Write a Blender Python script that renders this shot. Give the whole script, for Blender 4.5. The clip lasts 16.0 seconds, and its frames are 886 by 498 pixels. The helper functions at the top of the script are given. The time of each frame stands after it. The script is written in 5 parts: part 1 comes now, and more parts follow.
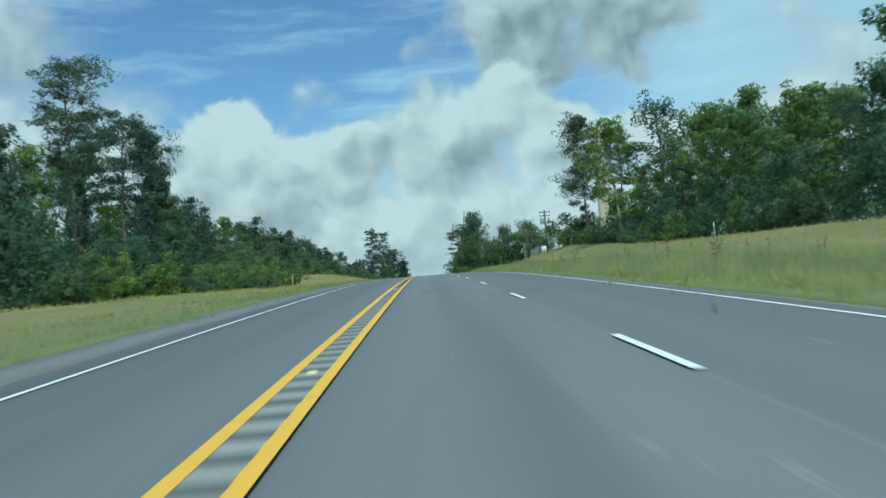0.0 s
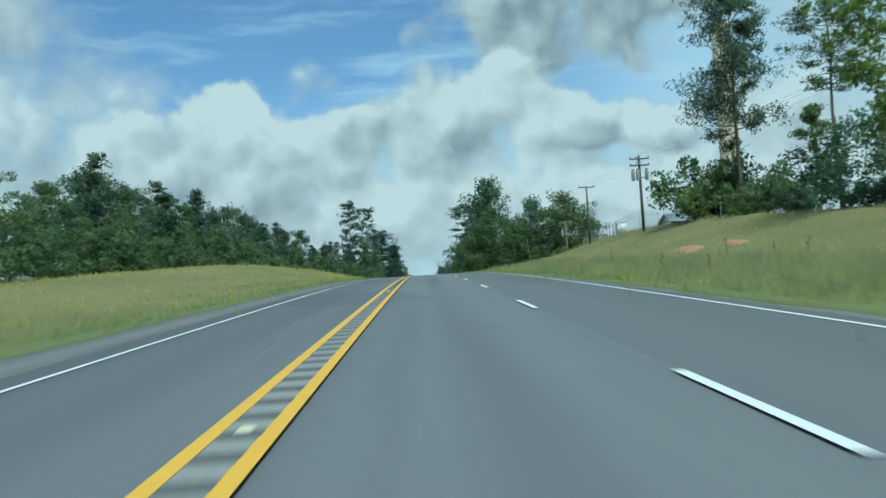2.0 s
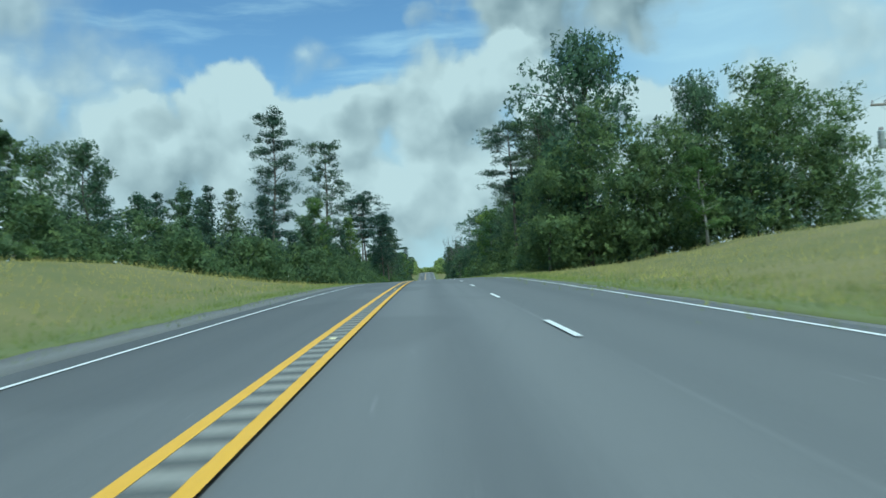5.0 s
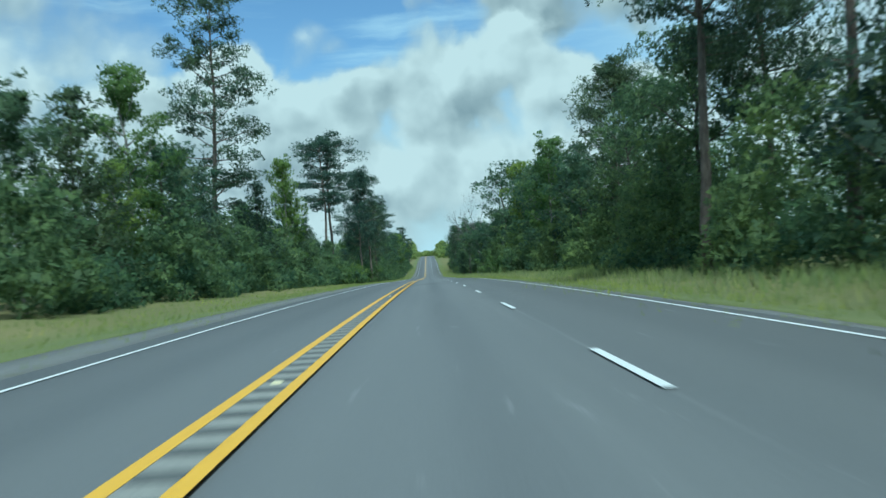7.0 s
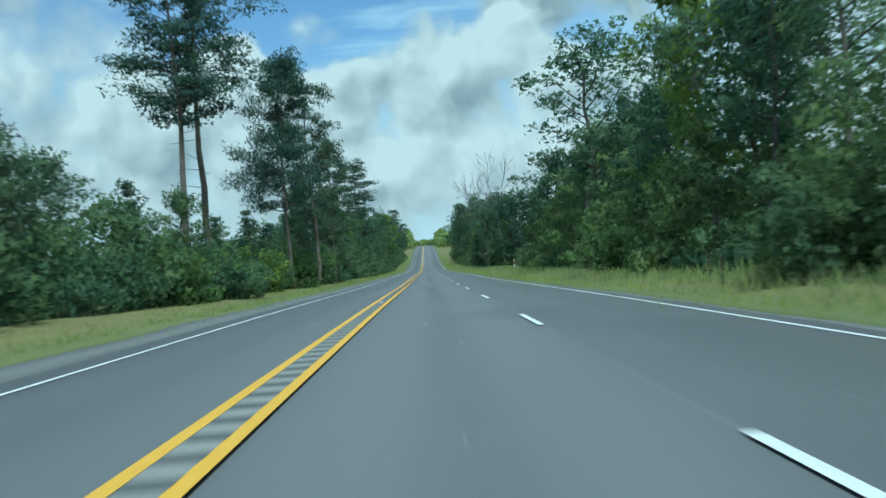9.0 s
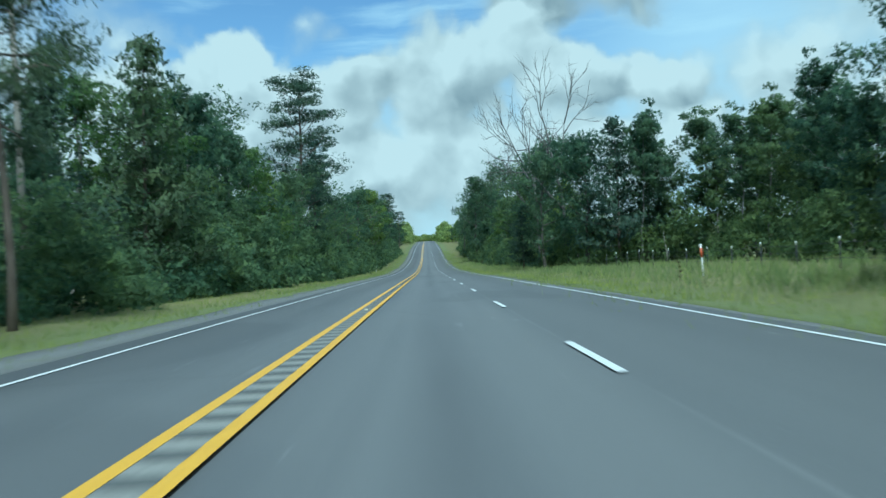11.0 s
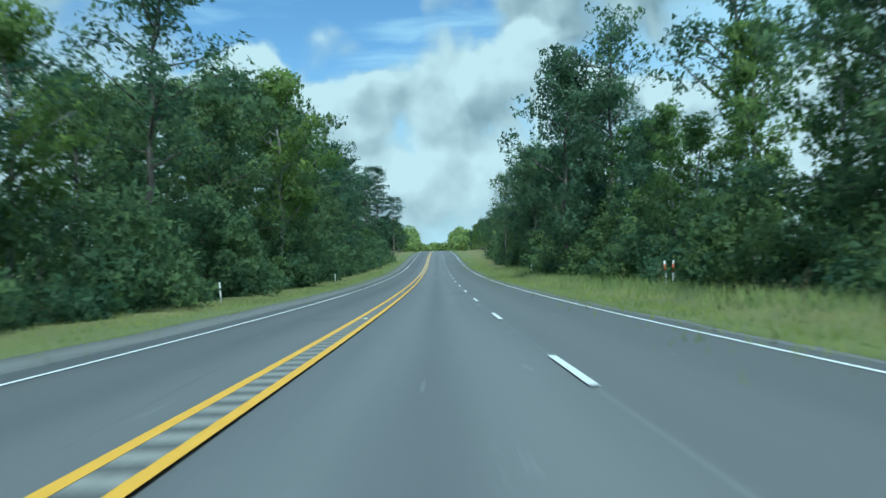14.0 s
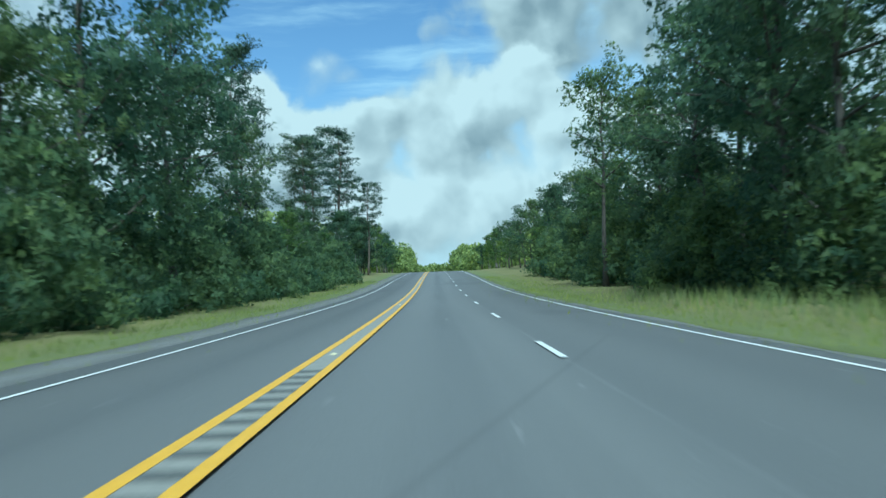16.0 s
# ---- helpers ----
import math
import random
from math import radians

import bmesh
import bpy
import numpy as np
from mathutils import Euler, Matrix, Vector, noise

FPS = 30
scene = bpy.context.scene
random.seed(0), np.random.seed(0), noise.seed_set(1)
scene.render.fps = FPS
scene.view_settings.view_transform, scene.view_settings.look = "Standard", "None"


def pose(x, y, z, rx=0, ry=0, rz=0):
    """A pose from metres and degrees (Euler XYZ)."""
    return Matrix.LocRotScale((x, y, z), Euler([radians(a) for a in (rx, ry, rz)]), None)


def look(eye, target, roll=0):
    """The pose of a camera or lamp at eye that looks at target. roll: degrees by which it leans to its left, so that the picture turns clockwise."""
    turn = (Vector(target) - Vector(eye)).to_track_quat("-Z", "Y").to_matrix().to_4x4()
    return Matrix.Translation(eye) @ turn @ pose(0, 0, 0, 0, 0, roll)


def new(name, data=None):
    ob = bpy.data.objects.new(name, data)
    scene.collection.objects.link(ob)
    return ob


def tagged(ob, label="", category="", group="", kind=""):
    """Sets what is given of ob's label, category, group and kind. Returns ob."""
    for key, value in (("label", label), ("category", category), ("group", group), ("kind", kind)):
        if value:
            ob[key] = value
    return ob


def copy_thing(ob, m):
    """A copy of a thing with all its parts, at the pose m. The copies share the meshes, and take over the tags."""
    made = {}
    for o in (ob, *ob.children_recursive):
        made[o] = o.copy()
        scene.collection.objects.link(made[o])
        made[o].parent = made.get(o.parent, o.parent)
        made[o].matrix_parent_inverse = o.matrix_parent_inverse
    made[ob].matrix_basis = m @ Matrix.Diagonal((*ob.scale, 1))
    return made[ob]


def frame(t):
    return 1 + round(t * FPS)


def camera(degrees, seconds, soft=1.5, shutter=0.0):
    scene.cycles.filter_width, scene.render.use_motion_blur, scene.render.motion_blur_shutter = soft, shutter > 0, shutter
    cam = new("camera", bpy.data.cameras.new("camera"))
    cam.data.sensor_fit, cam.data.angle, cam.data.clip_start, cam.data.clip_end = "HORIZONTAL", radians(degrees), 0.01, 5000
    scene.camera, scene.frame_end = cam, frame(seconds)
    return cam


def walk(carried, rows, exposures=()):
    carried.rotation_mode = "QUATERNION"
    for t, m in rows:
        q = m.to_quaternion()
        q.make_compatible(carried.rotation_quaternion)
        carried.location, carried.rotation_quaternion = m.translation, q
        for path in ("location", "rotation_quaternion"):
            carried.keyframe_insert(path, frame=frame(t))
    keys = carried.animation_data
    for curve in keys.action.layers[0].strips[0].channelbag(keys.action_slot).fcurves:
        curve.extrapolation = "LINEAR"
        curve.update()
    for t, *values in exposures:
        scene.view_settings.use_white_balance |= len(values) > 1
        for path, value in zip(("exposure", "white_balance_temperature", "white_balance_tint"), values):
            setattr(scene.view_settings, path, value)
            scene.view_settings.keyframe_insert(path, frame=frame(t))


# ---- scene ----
cam = camera(53.12, 16.0, soft=1.5, shutter=0.2)
PATH = [
    (0.0, pose(1.113, 0.000, 0.995, 93.325, 4.590, -0.955)),
    (0.5, pose(1.046, 18.254, 1.908, 92.983, 4.782, -1.224)),
    (1.0, pose(1.036, 36.214, 2.717, 92.537, 4.118, -1.311)),
    (1.5, pose(1.090, 54.322, 3.441, 92.400, 3.886, -1.339)),
    (2.0, pose(1.144, 72.531, 4.087, 92.378, 3.635, -1.273)),
    (2.5, pose(1.199, 90.792, 4.684, 92.243, 3.438, -1.196)),
    (3.0, pose(1.252, 108.837, 5.212, 92.052, 3.374, -1.092)),
    (3.5, pose(1.305, 126.905, 5.659, 92.034, 3.304, -1.026)),
    (4.0, pose(1.302, 145.234, 6.030, 91.756, 3.311, -1.086)),
    (4.5, pose(1.311, 163.707, 6.323, 91.457, 3.311, -1.092)),
    (5.0, pose(1.333, 182.323, 6.534, 91.139, 3.303, -1.044)),
    (5.5, pose(1.359, 200.985, 6.670, 90.821, 3.300, -0.978)),
    (6.0, pose(1.384, 219.592, 6.736, 90.527, 3.318, -0.933)),
    (6.5, pose(1.401, 238.044, 6.686, 90.276, 3.369, -0.945)),
    (7.0, pose(1.410, 256.343, 6.507, 90.069, 3.454, -1.015)),
    (7.5, pose(1.424, 274.871, 6.230, 90.215, 3.624, -1.073)),
    (8.0, pose(1.439, 293.493, 5.852, 89.740, 3.815, -1.133)),
    (8.5, pose(1.433, 312.072, 5.419, 89.543, 3.878, -1.128)),
    (9.0, pose(1.431, 330.863, 4.952, 89.464, 3.721, -1.148)),
    (9.5, pose(1.433, 349.694, 4.442, 89.412, 3.530, -1.156)),
    (10.0, pose(1.439, 368.567, 3.864, 89.389, 3.308, -1.153)),
    (10.5, pose(1.456, 387.505, 3.277, 89.383, 3.089, -1.129)),
    (11.0, pose(1.487, 406.532, 2.745, 89.382, 2.913, -1.074)),
    (11.5, pose(1.538, 425.672, 2.223, 89.376, 2.814, -0.980)),
    (12.0, pose(1.611, 444.926, 1.680, 89.364, 2.795, -0.846)),
    (12.5, pose(1.649, 464.252, 1.132, 89.420, 2.414, -0.811)),
    (13.0, pose(1.737, 483.607, 0.574, 89.583, 1.918, -0.586)),
    (13.5, pose(1.757, 503.050, 0.031, 90.074, 1.668, -0.318)),
    (14.0, pose(1.738, 522.586, -0.474, 90.413, 1.635, -0.393)),
    (14.5, pose(1.700, 542.056, -0.908, 91.122, 2.068, -0.228)),
    (15.0, pose(1.652, 561.586, -1.222, 91.488, 2.105, -0.403)),
    (15.5, pose(1.582, 581.062, -1.430, 91.810, 2.095, -0.402)),
    (16.0, pose(1.514, 600.677, -1.539, 92.069, 2.032, -0.447)),
]
walk(cam, PATH, [(0.0, 0.14, 5170, -12), (4.0, 0.12, 5170, -12), (6.5, 0.24, 5080, -14), (9.0, 0.27, 5000, -15), (11.5, 0.29, 4900, -14), (16.0, 0.35, 4900, -14)])

# ---- sky, sun ----
SUN_AZ, SUN_EL = radians(172), radians(56)          # bearing from +y towards +x, height
world = bpy.data.worlds.new("sky")
scene.world = world
world.use_nodes = True
wn, wl = world.node_tree.nodes, world.node_tree.links
wn.clear()


def wnode(kind, **kw):
    n = wn.new(kind)
    for k, v in kw.items():
        if k == "operation":
            n.operation = v
        elif k == "blend":
            n.blend_type = v
    return n


def wmath(op, a, b=None, clamp=False):
    n = wnode("ShaderNodeMath", operation=op)
    n.use_clamp = clamp
    for i, v in enumerate((a, b)):
        if v is None:
            continue
        if isinstance(v, (int, float)):
            n.inputs[i].default_value = v
        else:
            wl.new(v, n.inputs[i])
    return n.outputs[0]


def wvec(op, a, b):
    n = wnode("ShaderNodeVectorMath", operation=op)
    for i, v in enumerate((a, b)):
        if v is None:
            continue
        if isinstance(v, (tuple, Vector)):
            n.inputs[i].default_value = v
        elif isinstance(v, (int, float)):
            n.inputs["Scale"].default_value = v
        else:
            wl.new(v, n.inputs[i])
    return n.outputs["Value"] if op in ("LENGTH", "DOT_PRODUCT") else n.outputs["Vector"]


def wmix(fac, a, b):
    n = wn.new("ShaderNodeMix")
    n.data_type = "RGBA"
    for s, v in ((n.inputs[0], fac), (n.inputs[6], a), (n.inputs[7], b)):
        if isinstance(v, (int, float)):
            s.default_value = v
        elif isinstance(v, tuple):
            s.default_value = (*v, 1)
        else:
            wl.new(v, s)
    return n.outputs[2]


def wnoise(vec, scale, detail, rough=0.55):
    n = wn.new("ShaderNodeTexNoise")
    n.inputs["Scale"].default_value = scale
    n.inputs["Detail"].default_value = detail
    n.inputs["Roughness"].default_value = rough
    wl.new(vec, n.inputs["Vector"])
    return n


def wrange(v, a, b, c=0.0, d=1.0, smooth=True):
    n = wn.new("ShaderNodeMapRange")
    n.interpolation_type = "SMOOTHSTEP" if smooth else "LINEAR"
    wl.new(v, n.inputs[0])
    for i, x in enumerate((a, b, c, d)):
        n.inputs[i + 1].default_value = x
    return n.outputs[0]


sky = wn.new("ShaderNodeTexSky")
sky.sky_type = "NISHITA"
sky.sun_disc = False
sky.sun_elevation = SUN_EL
sky.sun_rotation = SUN_AZ
sky.air_density, sky.dust_density, sky.ozone_density = 1.0, 0.3, 2.2
blue = wvec("SCALE", sky.outputs[0], 0.094)
geo = wn.new("ShaderNodeTexCoord")
way = wvec("NORMALIZE", geo.outputs["Generated"], None)
warp_n = wnoise(way, 9, 5, 0.55)
warp = wvec("SCALE", wvec("SUBTRACT", warp_n.outputs["Color"], (0.5, 0.5, 0.5)), 0.055)
wayw = wvec("ADD", way, warp)


def billow(vec):
    """Rounded heaps at three sizes, like the tops of cumulus."""
    total = None
    for scale, amount in ((11, 0.80), (27, 0.30), (62, 0.11)):
        n = wn.new("ShaderNodeTexVoronoi")
        n.feature = "SMOOTH_F1"
        n.inputs["Scale"].default_value, n.inputs["Smoothness"].default_value = scale, 0.35
        wl.new(vec, n.inputs["Vector"])
        b = wmath("MULTIPLY", wmath("SUBTRACT", 0.42, n.outputs["Distance"]), amount)
        total = b if total is None else wmath("ADD", total, b)
    return total


heaps = billow(wayw)
fine = wnoise(wayw, 45, 5, 0.6)
edge = wmath("ADD", wmath("MULTIPLY", heaps, 1.5), wmath("MULTIPLY", wmath("SUBTRACT", fine.outputs["Fac"], 0.5), 0.30))
relief = wmath("MULTIPLY", wmath("SUBTRACT", heaps, billow(wvec("ADD", wayw, (-0.012, 0.0, 0.017)))), 1.5)
relief = wmath("ADD", relief, wmath("MULTIPLY", wmath("SUBTRACT", fine.outputs["Fac"], 0.5), 0.14))
height = wvec("DOT_PRODUCT", wayw, (0, 0, 1))
# clouds, far ones first: height of foot and top (degrees), tone of foot and top, softness, body; then heaps: bearing, height, radius, flattening
FAR_CLOUDS = [
    ((-3.0, 9.0, .66, .86, .8, .97), [(-24, 3.0, 12, .7), (-8, 3.6, 14, .58), (8, 3.6, 14, .58), (24, 4.0, 12, .7)]),
    ((7.0, 22.0, .56, .76, 1.0, .85), [(-25, 16, 7.0, 1.0), (-20.5, 13.5, 4.2, 1.2), (-22, 8, 5, .7)]),
    ((1.5, 9.0, .50, .82, .8, .9), [(-17, 6.0, 6.5, .6), (-9, 5.6, 6.0, .6), (-3.5, 5.0, 5.0, .6)]),
    ((3.0, 14.0, .60, .84, 1.1, .85), [(21, 9.0, 6, .7), (27, 12, 7, .7), (16.5, 7.4, 5.0, .7)]),
]
NEAR_CLOUDS = [
    ((1.4, 8.0, .58, .98, .70, 1.0), [(1.5, 5.4, 4.6, .6), (6.5, 5.4, 4.6, .6), (-4.5, 6.4, 3.4, .8), (11, 5.4, 4.2, .6), (17, 6.0, 4.2, .6)]),
    ((3.6, 12.5, .46, 1.04, .36, 1.0), [(-11.2, 11.2, 2.5, 1.0), (-13.8, 9.8, 2.4, .9), (-8.4, 9.6, 2.6, .9), (-17, 7.8, 3.6, .7), (-5.8, 8.0, 3.4, .8), (-11, 7.6, 5.0, .7)]),
    ((12.2, 20.0, .20, .56, .60, 1.0), [(7.6, 16.2, 5.0, .8), (12.6, 15.6, 5.4, .6), (10, 19.5, 8.0, .7)]),
    ((6.4, 13.6, .42, .94, .50, 1.0), [(1.6, 11.4, 3.2, .8), (5.4, 11.4, 3.8, .8), (-2.2, 10.4, 2.8, .8), (9.0, 10.4, 3.6, .6), (3.0, 9.8, 5.4, .6), (12.4, 9.2, 3.2, .5)]),
    ((6.8, 11.0, .46, 1.04, .40, .95), [(13.6, 10.1, 1.8, .8), (16.2, 9.0, 2.6, .6)]),
]
cover, tone = 0.0, 0.6
for (foot_el, top_el, foot, head, soft, body), lobes in FAR_CLOUDS + NEAR_CLOUDS:
    depth = None
    for az, el, rad, flat in lobes:
        a, e = radians(az), radians(el)
        c = (math.sin(a) * math.cos(e), math.cos(a) * math.cos(e), math.sin(e))
        k = 1 / radians(rad)
        off = wvec("MULTIPLY", wvec("SUBTRACT", wayw, c), (k, k, k / flat))
        d = wmath("SUBTRACT", 1.0, wvec("LENGTH", off, None))
        depth = d if depth is None else wmath("SMOOTH_MAX", depth, d)
    depth = wmath("ADD", wmath("ADD", depth, 0.26), edge)
    keel = wrange(height, math.sin(radians(foot_el - 0.9)), math.sin(radians(foot_el + 1.0)))
    veil = wmath("MULTIPLY", wrange(depth, 0.0, soft, 0.0, body), keel)
    lit = wmath("ADD", wrange(height, math.sin(radians(foot_el)), math.sin(radians(top_el)), foot, head), relief)
    stay = wmath("SUBTRACT", 1.0, veil)
    tone = wmath("ADD", wmath("MULTIPLY", stay, tone), wmath("MULTIPLY", veil, lit))
    cover = wmath("ADD", wmath("MULTIPLY", stay, cover), veil)
big = wnoise(wvec("MULTIPLY", way, (1, 1, 2.2)), 3.2, 6)
aside = wrange(wvec("DOT_PRODUCT", way, (0, 1, 0)), 0.80, 0.9, 1.0, 0.0)       # the unseen rest of the sky
other = wmath("MULTIPLY", wrange(big.outputs["Fac"], 0.46, 0.62), aside)
cover = wmath("MAXIMUM", cover, other)
shade = wmath("MAXIMUM", tone, wmath("MULTIPLY", other, 0.6), clamp=True)
cloud = wmix(wrange(shade, 0.12, 0.95, smooth=False), (0.240, 0.278, 0.290), (0.590, 0.61, 0.580))
wisp_n = wnoise(wvec("MULTIPLY", wvec("ADD", way, wvec("SCALE", warp, 0.5)), (2.4, 2.4, 17.0)), 2.4, 5, 0.55)
wisps = wrange(wisp_n.outputs["Fac"], 0.42, 0.78, 0.0, 0.6)
base = wmix(wisps, blue, (0.52, 0.64, 0.69))
low = wrange(wvec("DOT_PRODUCT", way, (0, 0, 1)), 0.02, 0.23, 0.92, 0.0)
base = wmix(low, base, (0.50, 0.60, 0.63))
thin = wrange(wvec("DOT_PRODUCT", way, (1, 0, 0)), 0.10, 0.32, 0.0, 0.72)
base = wmix(thin, base, (0.50, 0.61, 0.66))
sky_col = wmix(cover, base, cloud)
bg = wn.new("ShaderNodeBackground")
wl.new(sky_col, bg.inputs[0])
bg.inputs[1].default_value = 1.0
wout = wn.new("ShaderNodeOutputWorld")
wl.new(bg.outputs[0], wout.inputs[0])

sun_data = bpy.data.lights.new("sun", "SUN")
sun_data.energy, sun_data.angle, sun_data.color = 3.3, radians(12), (1.0, 0.95, 0.86)
sun = new("sun", sun_data)
sun_dir = Vector((math.sin(SUN_AZ) * math.cos(SUN_EL), math.cos(SUN_AZ) * math.cos(SUN_EL), math.sin(SUN_EL)))
sun.matrix_world = look(sun_dir * 100, (0, 0, 0))


# ---- materials ----
class Mat:
    """A small builder of node materials."""

    def __init__(self, name, rough=0.8, metal=0.0):
        self.m = bpy.data.materials.new(name)
        self.m.use_nodes = True
        self.n, self.l = self.m.node_tree.nodes, self.m.node_tree.links
        self.b = self.n["Principled BSDF"]
        self.b.inputs["Roughness"].default_value = rough
        self.b.inputs["Metallic"].default_value = metal
        self.tc = self.n.new("ShaderNodeTexCoord")
        self.pos = self.tc.outputs["Object"]

    def scaled(self, v):
        n = self.n.new("ShaderNodeVectorMath")
        n.operation = "MULTIPLY"
        self.l.new(self.pos, n.inputs[0])
        n.inputs[1].default_value = v
        return n.outputs[0]

    def noise(self, scale, detail=4, vec=None, rough=0.55):
        n = self.n.new("ShaderNodeTexNoise")
        n.inputs["Scale"].default_value, n.inputs["Detail"].default_value, n.inputs["Roughness"].default_value = scale, detail, rough
        self.l.new(vec or self.pos, n.inputs["Vector"])
        return n.outputs["Fac"]

    def ramp(self, fac, stops):
        n = self.n.new("ShaderNodeValToRGB")
        while len(n.color_ramp.elements) < len(stops):
            n.color_ramp.elements.new(0.5)
        for e, (p, c) in zip(n.color_ramp.elements, stops):
            e.position, e.color = p, (*c, 1) if len(c) == 3 else c
        self.l.new(fac, n.inputs[0])
        return n.outputs[0]

    def range(self, fac, a, b, c=0.0, d=1.0):
        n = self.n.new("ShaderNodeMapRange")
        self.l.new(fac, n.inputs[0])
        for i, x in enumerate((a, b, c, d)):
            n.inputs[i + 1].default_value = x
        return n.outputs[0]

    def mix(self, fac, a, b, blend="MIX"):
        n = self.n.new("ShaderNodeMix")
        n.data_type, n.blend_type = "RGBA", blend
        for s, v in ((n.inputs[0], fac), (n.inputs[6], a), (n.inputs[7], b)):
            if isinstance(v, (int, float)):
                s.default_value = v
            elif isinstance(v, tuple):
                s.default_value = (*v, 1)
            else:
                self.l.new(v, s)
        return n.outputs[2]

    def math(self, op, a, b):
        n = self.n.new("ShaderNodeMath")
        n.operation = op
        for s, v in zip(n.inputs, (a, b)):
            if isinstance(v, (int, float)):
                s.default_value = v
            else:
                self.l.new(v, s)
        return n.outputs[0]

    def island(self):
        return self.n.new("ShaderNodeNewGeometry").outputs["Random Per Island"]

    def thing(self):
        return self.n.new("ShaderNodeObjectInfo").outputs["Random"]

    def axis(self, i):
        n = self.n.new("ShaderNodeSeparateXYZ")
        self.l.new(self.pos, n.inputs[0])
        return n.outputs[i]

    def colour(self, v):
        if isinstance(v, tuple):
            self.b.inputs["Base Color"].default_value = (*v, 1)
        else:
            self.l.new(v, self.b.inputs["Base Color"])
        return self

    def bump(self, fac, strength=0.4, dist=0.02):
        n = self.n.new("ShaderNodeBump")
        n.inputs["Strength"].default_value, n.inputs["Distance"].default_value = strength, dist
        self.l.new(fac, n.inputs["Height"])
        self.l.new(n.outputs[0], self.b.inputs["Normal"])
        return self


def leaf_material(name, dark, mid, light, glow=0.35, grain=0.0, keep=0.5, stretch=(1, 1, 1)):
    """Foliage: sprays broken up into single leaves of 1/grain metres, in lighter and darker boughs."""
    k = Mat(name, 0.55)
    col = k.ramp(k.island(), [(0.0, dark), (0.55, mid), (1.0, light)])
    col = k.mix(0.5, col, mid)
    bough = k.noise(0.75, 3)
    col = k.mix(1.0, col, k.ramp(bough, [(0.34, (0.62, 0.70, 0.78)), (0.52, (1.0, 1.0, 1.0)), (0.70, (1.42, 1.34, 1.08))]), "MULTIPLY")
    tint = k.ramp(k.thing(), [(0.0, (0.72, 0.82, 0.90)), (0.5, (1.0, 1.0, 1.0)), (1.0, (1.30, 1.18, 0.88))])
    col = k.mix(1.0, col, tint, "MULTIPLY")
    if grain:
        vo = k.n.new("ShaderNodeTexVoronoi")
        vo.inputs["Scale"].default_value = grain
        k.l.new(k.scaled(stretch), vo.inputs["Vector"])
        one = k.n.new("ShaderNodeSeparateColor")
        k.l.new(vo.outputs["Color"], one.inputs[0])
        col = k.mix(1.0, col, k.ramp(one.outputs[0], [(0.0, (0.86, 0.87, 0.88)), (1.0, (1.14, 1.13, 1.1))]), "MULTIPLY")
    k.colour(col)
    tr = k.n.new("ShaderNodeBsdfTranslucent")
    k.l.new(col, tr.inputs[0])
    ms = k.n.new("ShaderNodeMixShader")
    ms.inputs[0].default_value = glow
    k.l.new(k.b.outputs[0], ms.inputs[1])
    k.l.new(tr.outputs[0], ms.inputs[2])
    out = ms.outputs[0]
    if grain:
        gap = k.n.new("ShaderNodeMixShader")
        k.l.new(k.math("GREATER_THAN", vo.outputs["Distance"], keep), gap.inputs[0])
        k.l.new(out, gap.inputs[1])
        k.l.new(k.n.new("ShaderNodeBsdfTransparent").outputs[0], gap.inputs[2])
        out = gap.outputs[0]
    k.l.new(out, k.n["Material Output"].inputs[0])
    k.b.inputs["Specular IOR Level"].default_value = 0.25
    return k.m


LEAF = leaf_material("broad_leaves", (0.100, 0.160, 0.094), (0.136, 0.210, 0.118), (0.172, 0.248, 0.126), 0.60, 7.5, 0.57)
LEAF_YOUNG = leaf_material("young_leaves", (0.120, 0.190, 0.066), (0.180, 0.268, 0.084), (0.235, 0.320, 0.100), 0.6, 7.5, 0.57)
NEEDLE = leaf_material("pine_needles", (0.066, 0.106, 0.076), (0.090, 0.138, 0.094), (0.114, 0.166, 0.104), 0.5, 11, 0.60)
SCRUB = leaf_material("undergrowth_leaves", (0.106, 0.166, 0.092), (0.144, 0.220, 0.112), (0.182, 0.258, 0.122), 0.60, 8.5, 0.62)
# far trees: distant sunlight and haze put into a paler, yellower leaf colour
LEAF_FAR_SUNLIT = leaf_material("far_leaves_sunlit", (0.26, 0.33, 0.11), (0.31, 0.39, 0.13), (0.36, 0.43, 0.15), 0.5)
GRASS = leaf_material("grass_blades", (0.150, 0.205, 0.066), (0.190, 0.245, 0.078), (0.235, 0.275, 0.09), 0.5)
STRAW = leaf_material("dry_grass_stems", (0.262, 0.272, 0.104), (0.325, 0.325, 0.134), (0.40, 0.385, 0.18), 0.5)


def bark_material(name, a, b):
    k = Mat(name, 0.95)
    n = k.noise(7, 6, k.scaled((1, 1, 0.25)))
    k.colour(k.ramp(n, [(0.3, a), (0.7, b)])).bump(n, 0.8, 0.03)
    return k.m


BARK = bark_material("oak_bark", (0.06, 0.052, 0.045), (0.16, 0.145, 0.125))
BARK_PINE = bark_material("pine_bark", (0.085, 0.065, 0.052), (0.20, 0.165, 0.135))
BARK_PALE = bark_material("pale_bark", (0.16, 0.15, 0.135), (0.36, 0.34, 0.31))
DEADWOOD = bark_material("dead_wood", (0.085, 0.08, 0.075), (0.19, 0.175, 0.16))

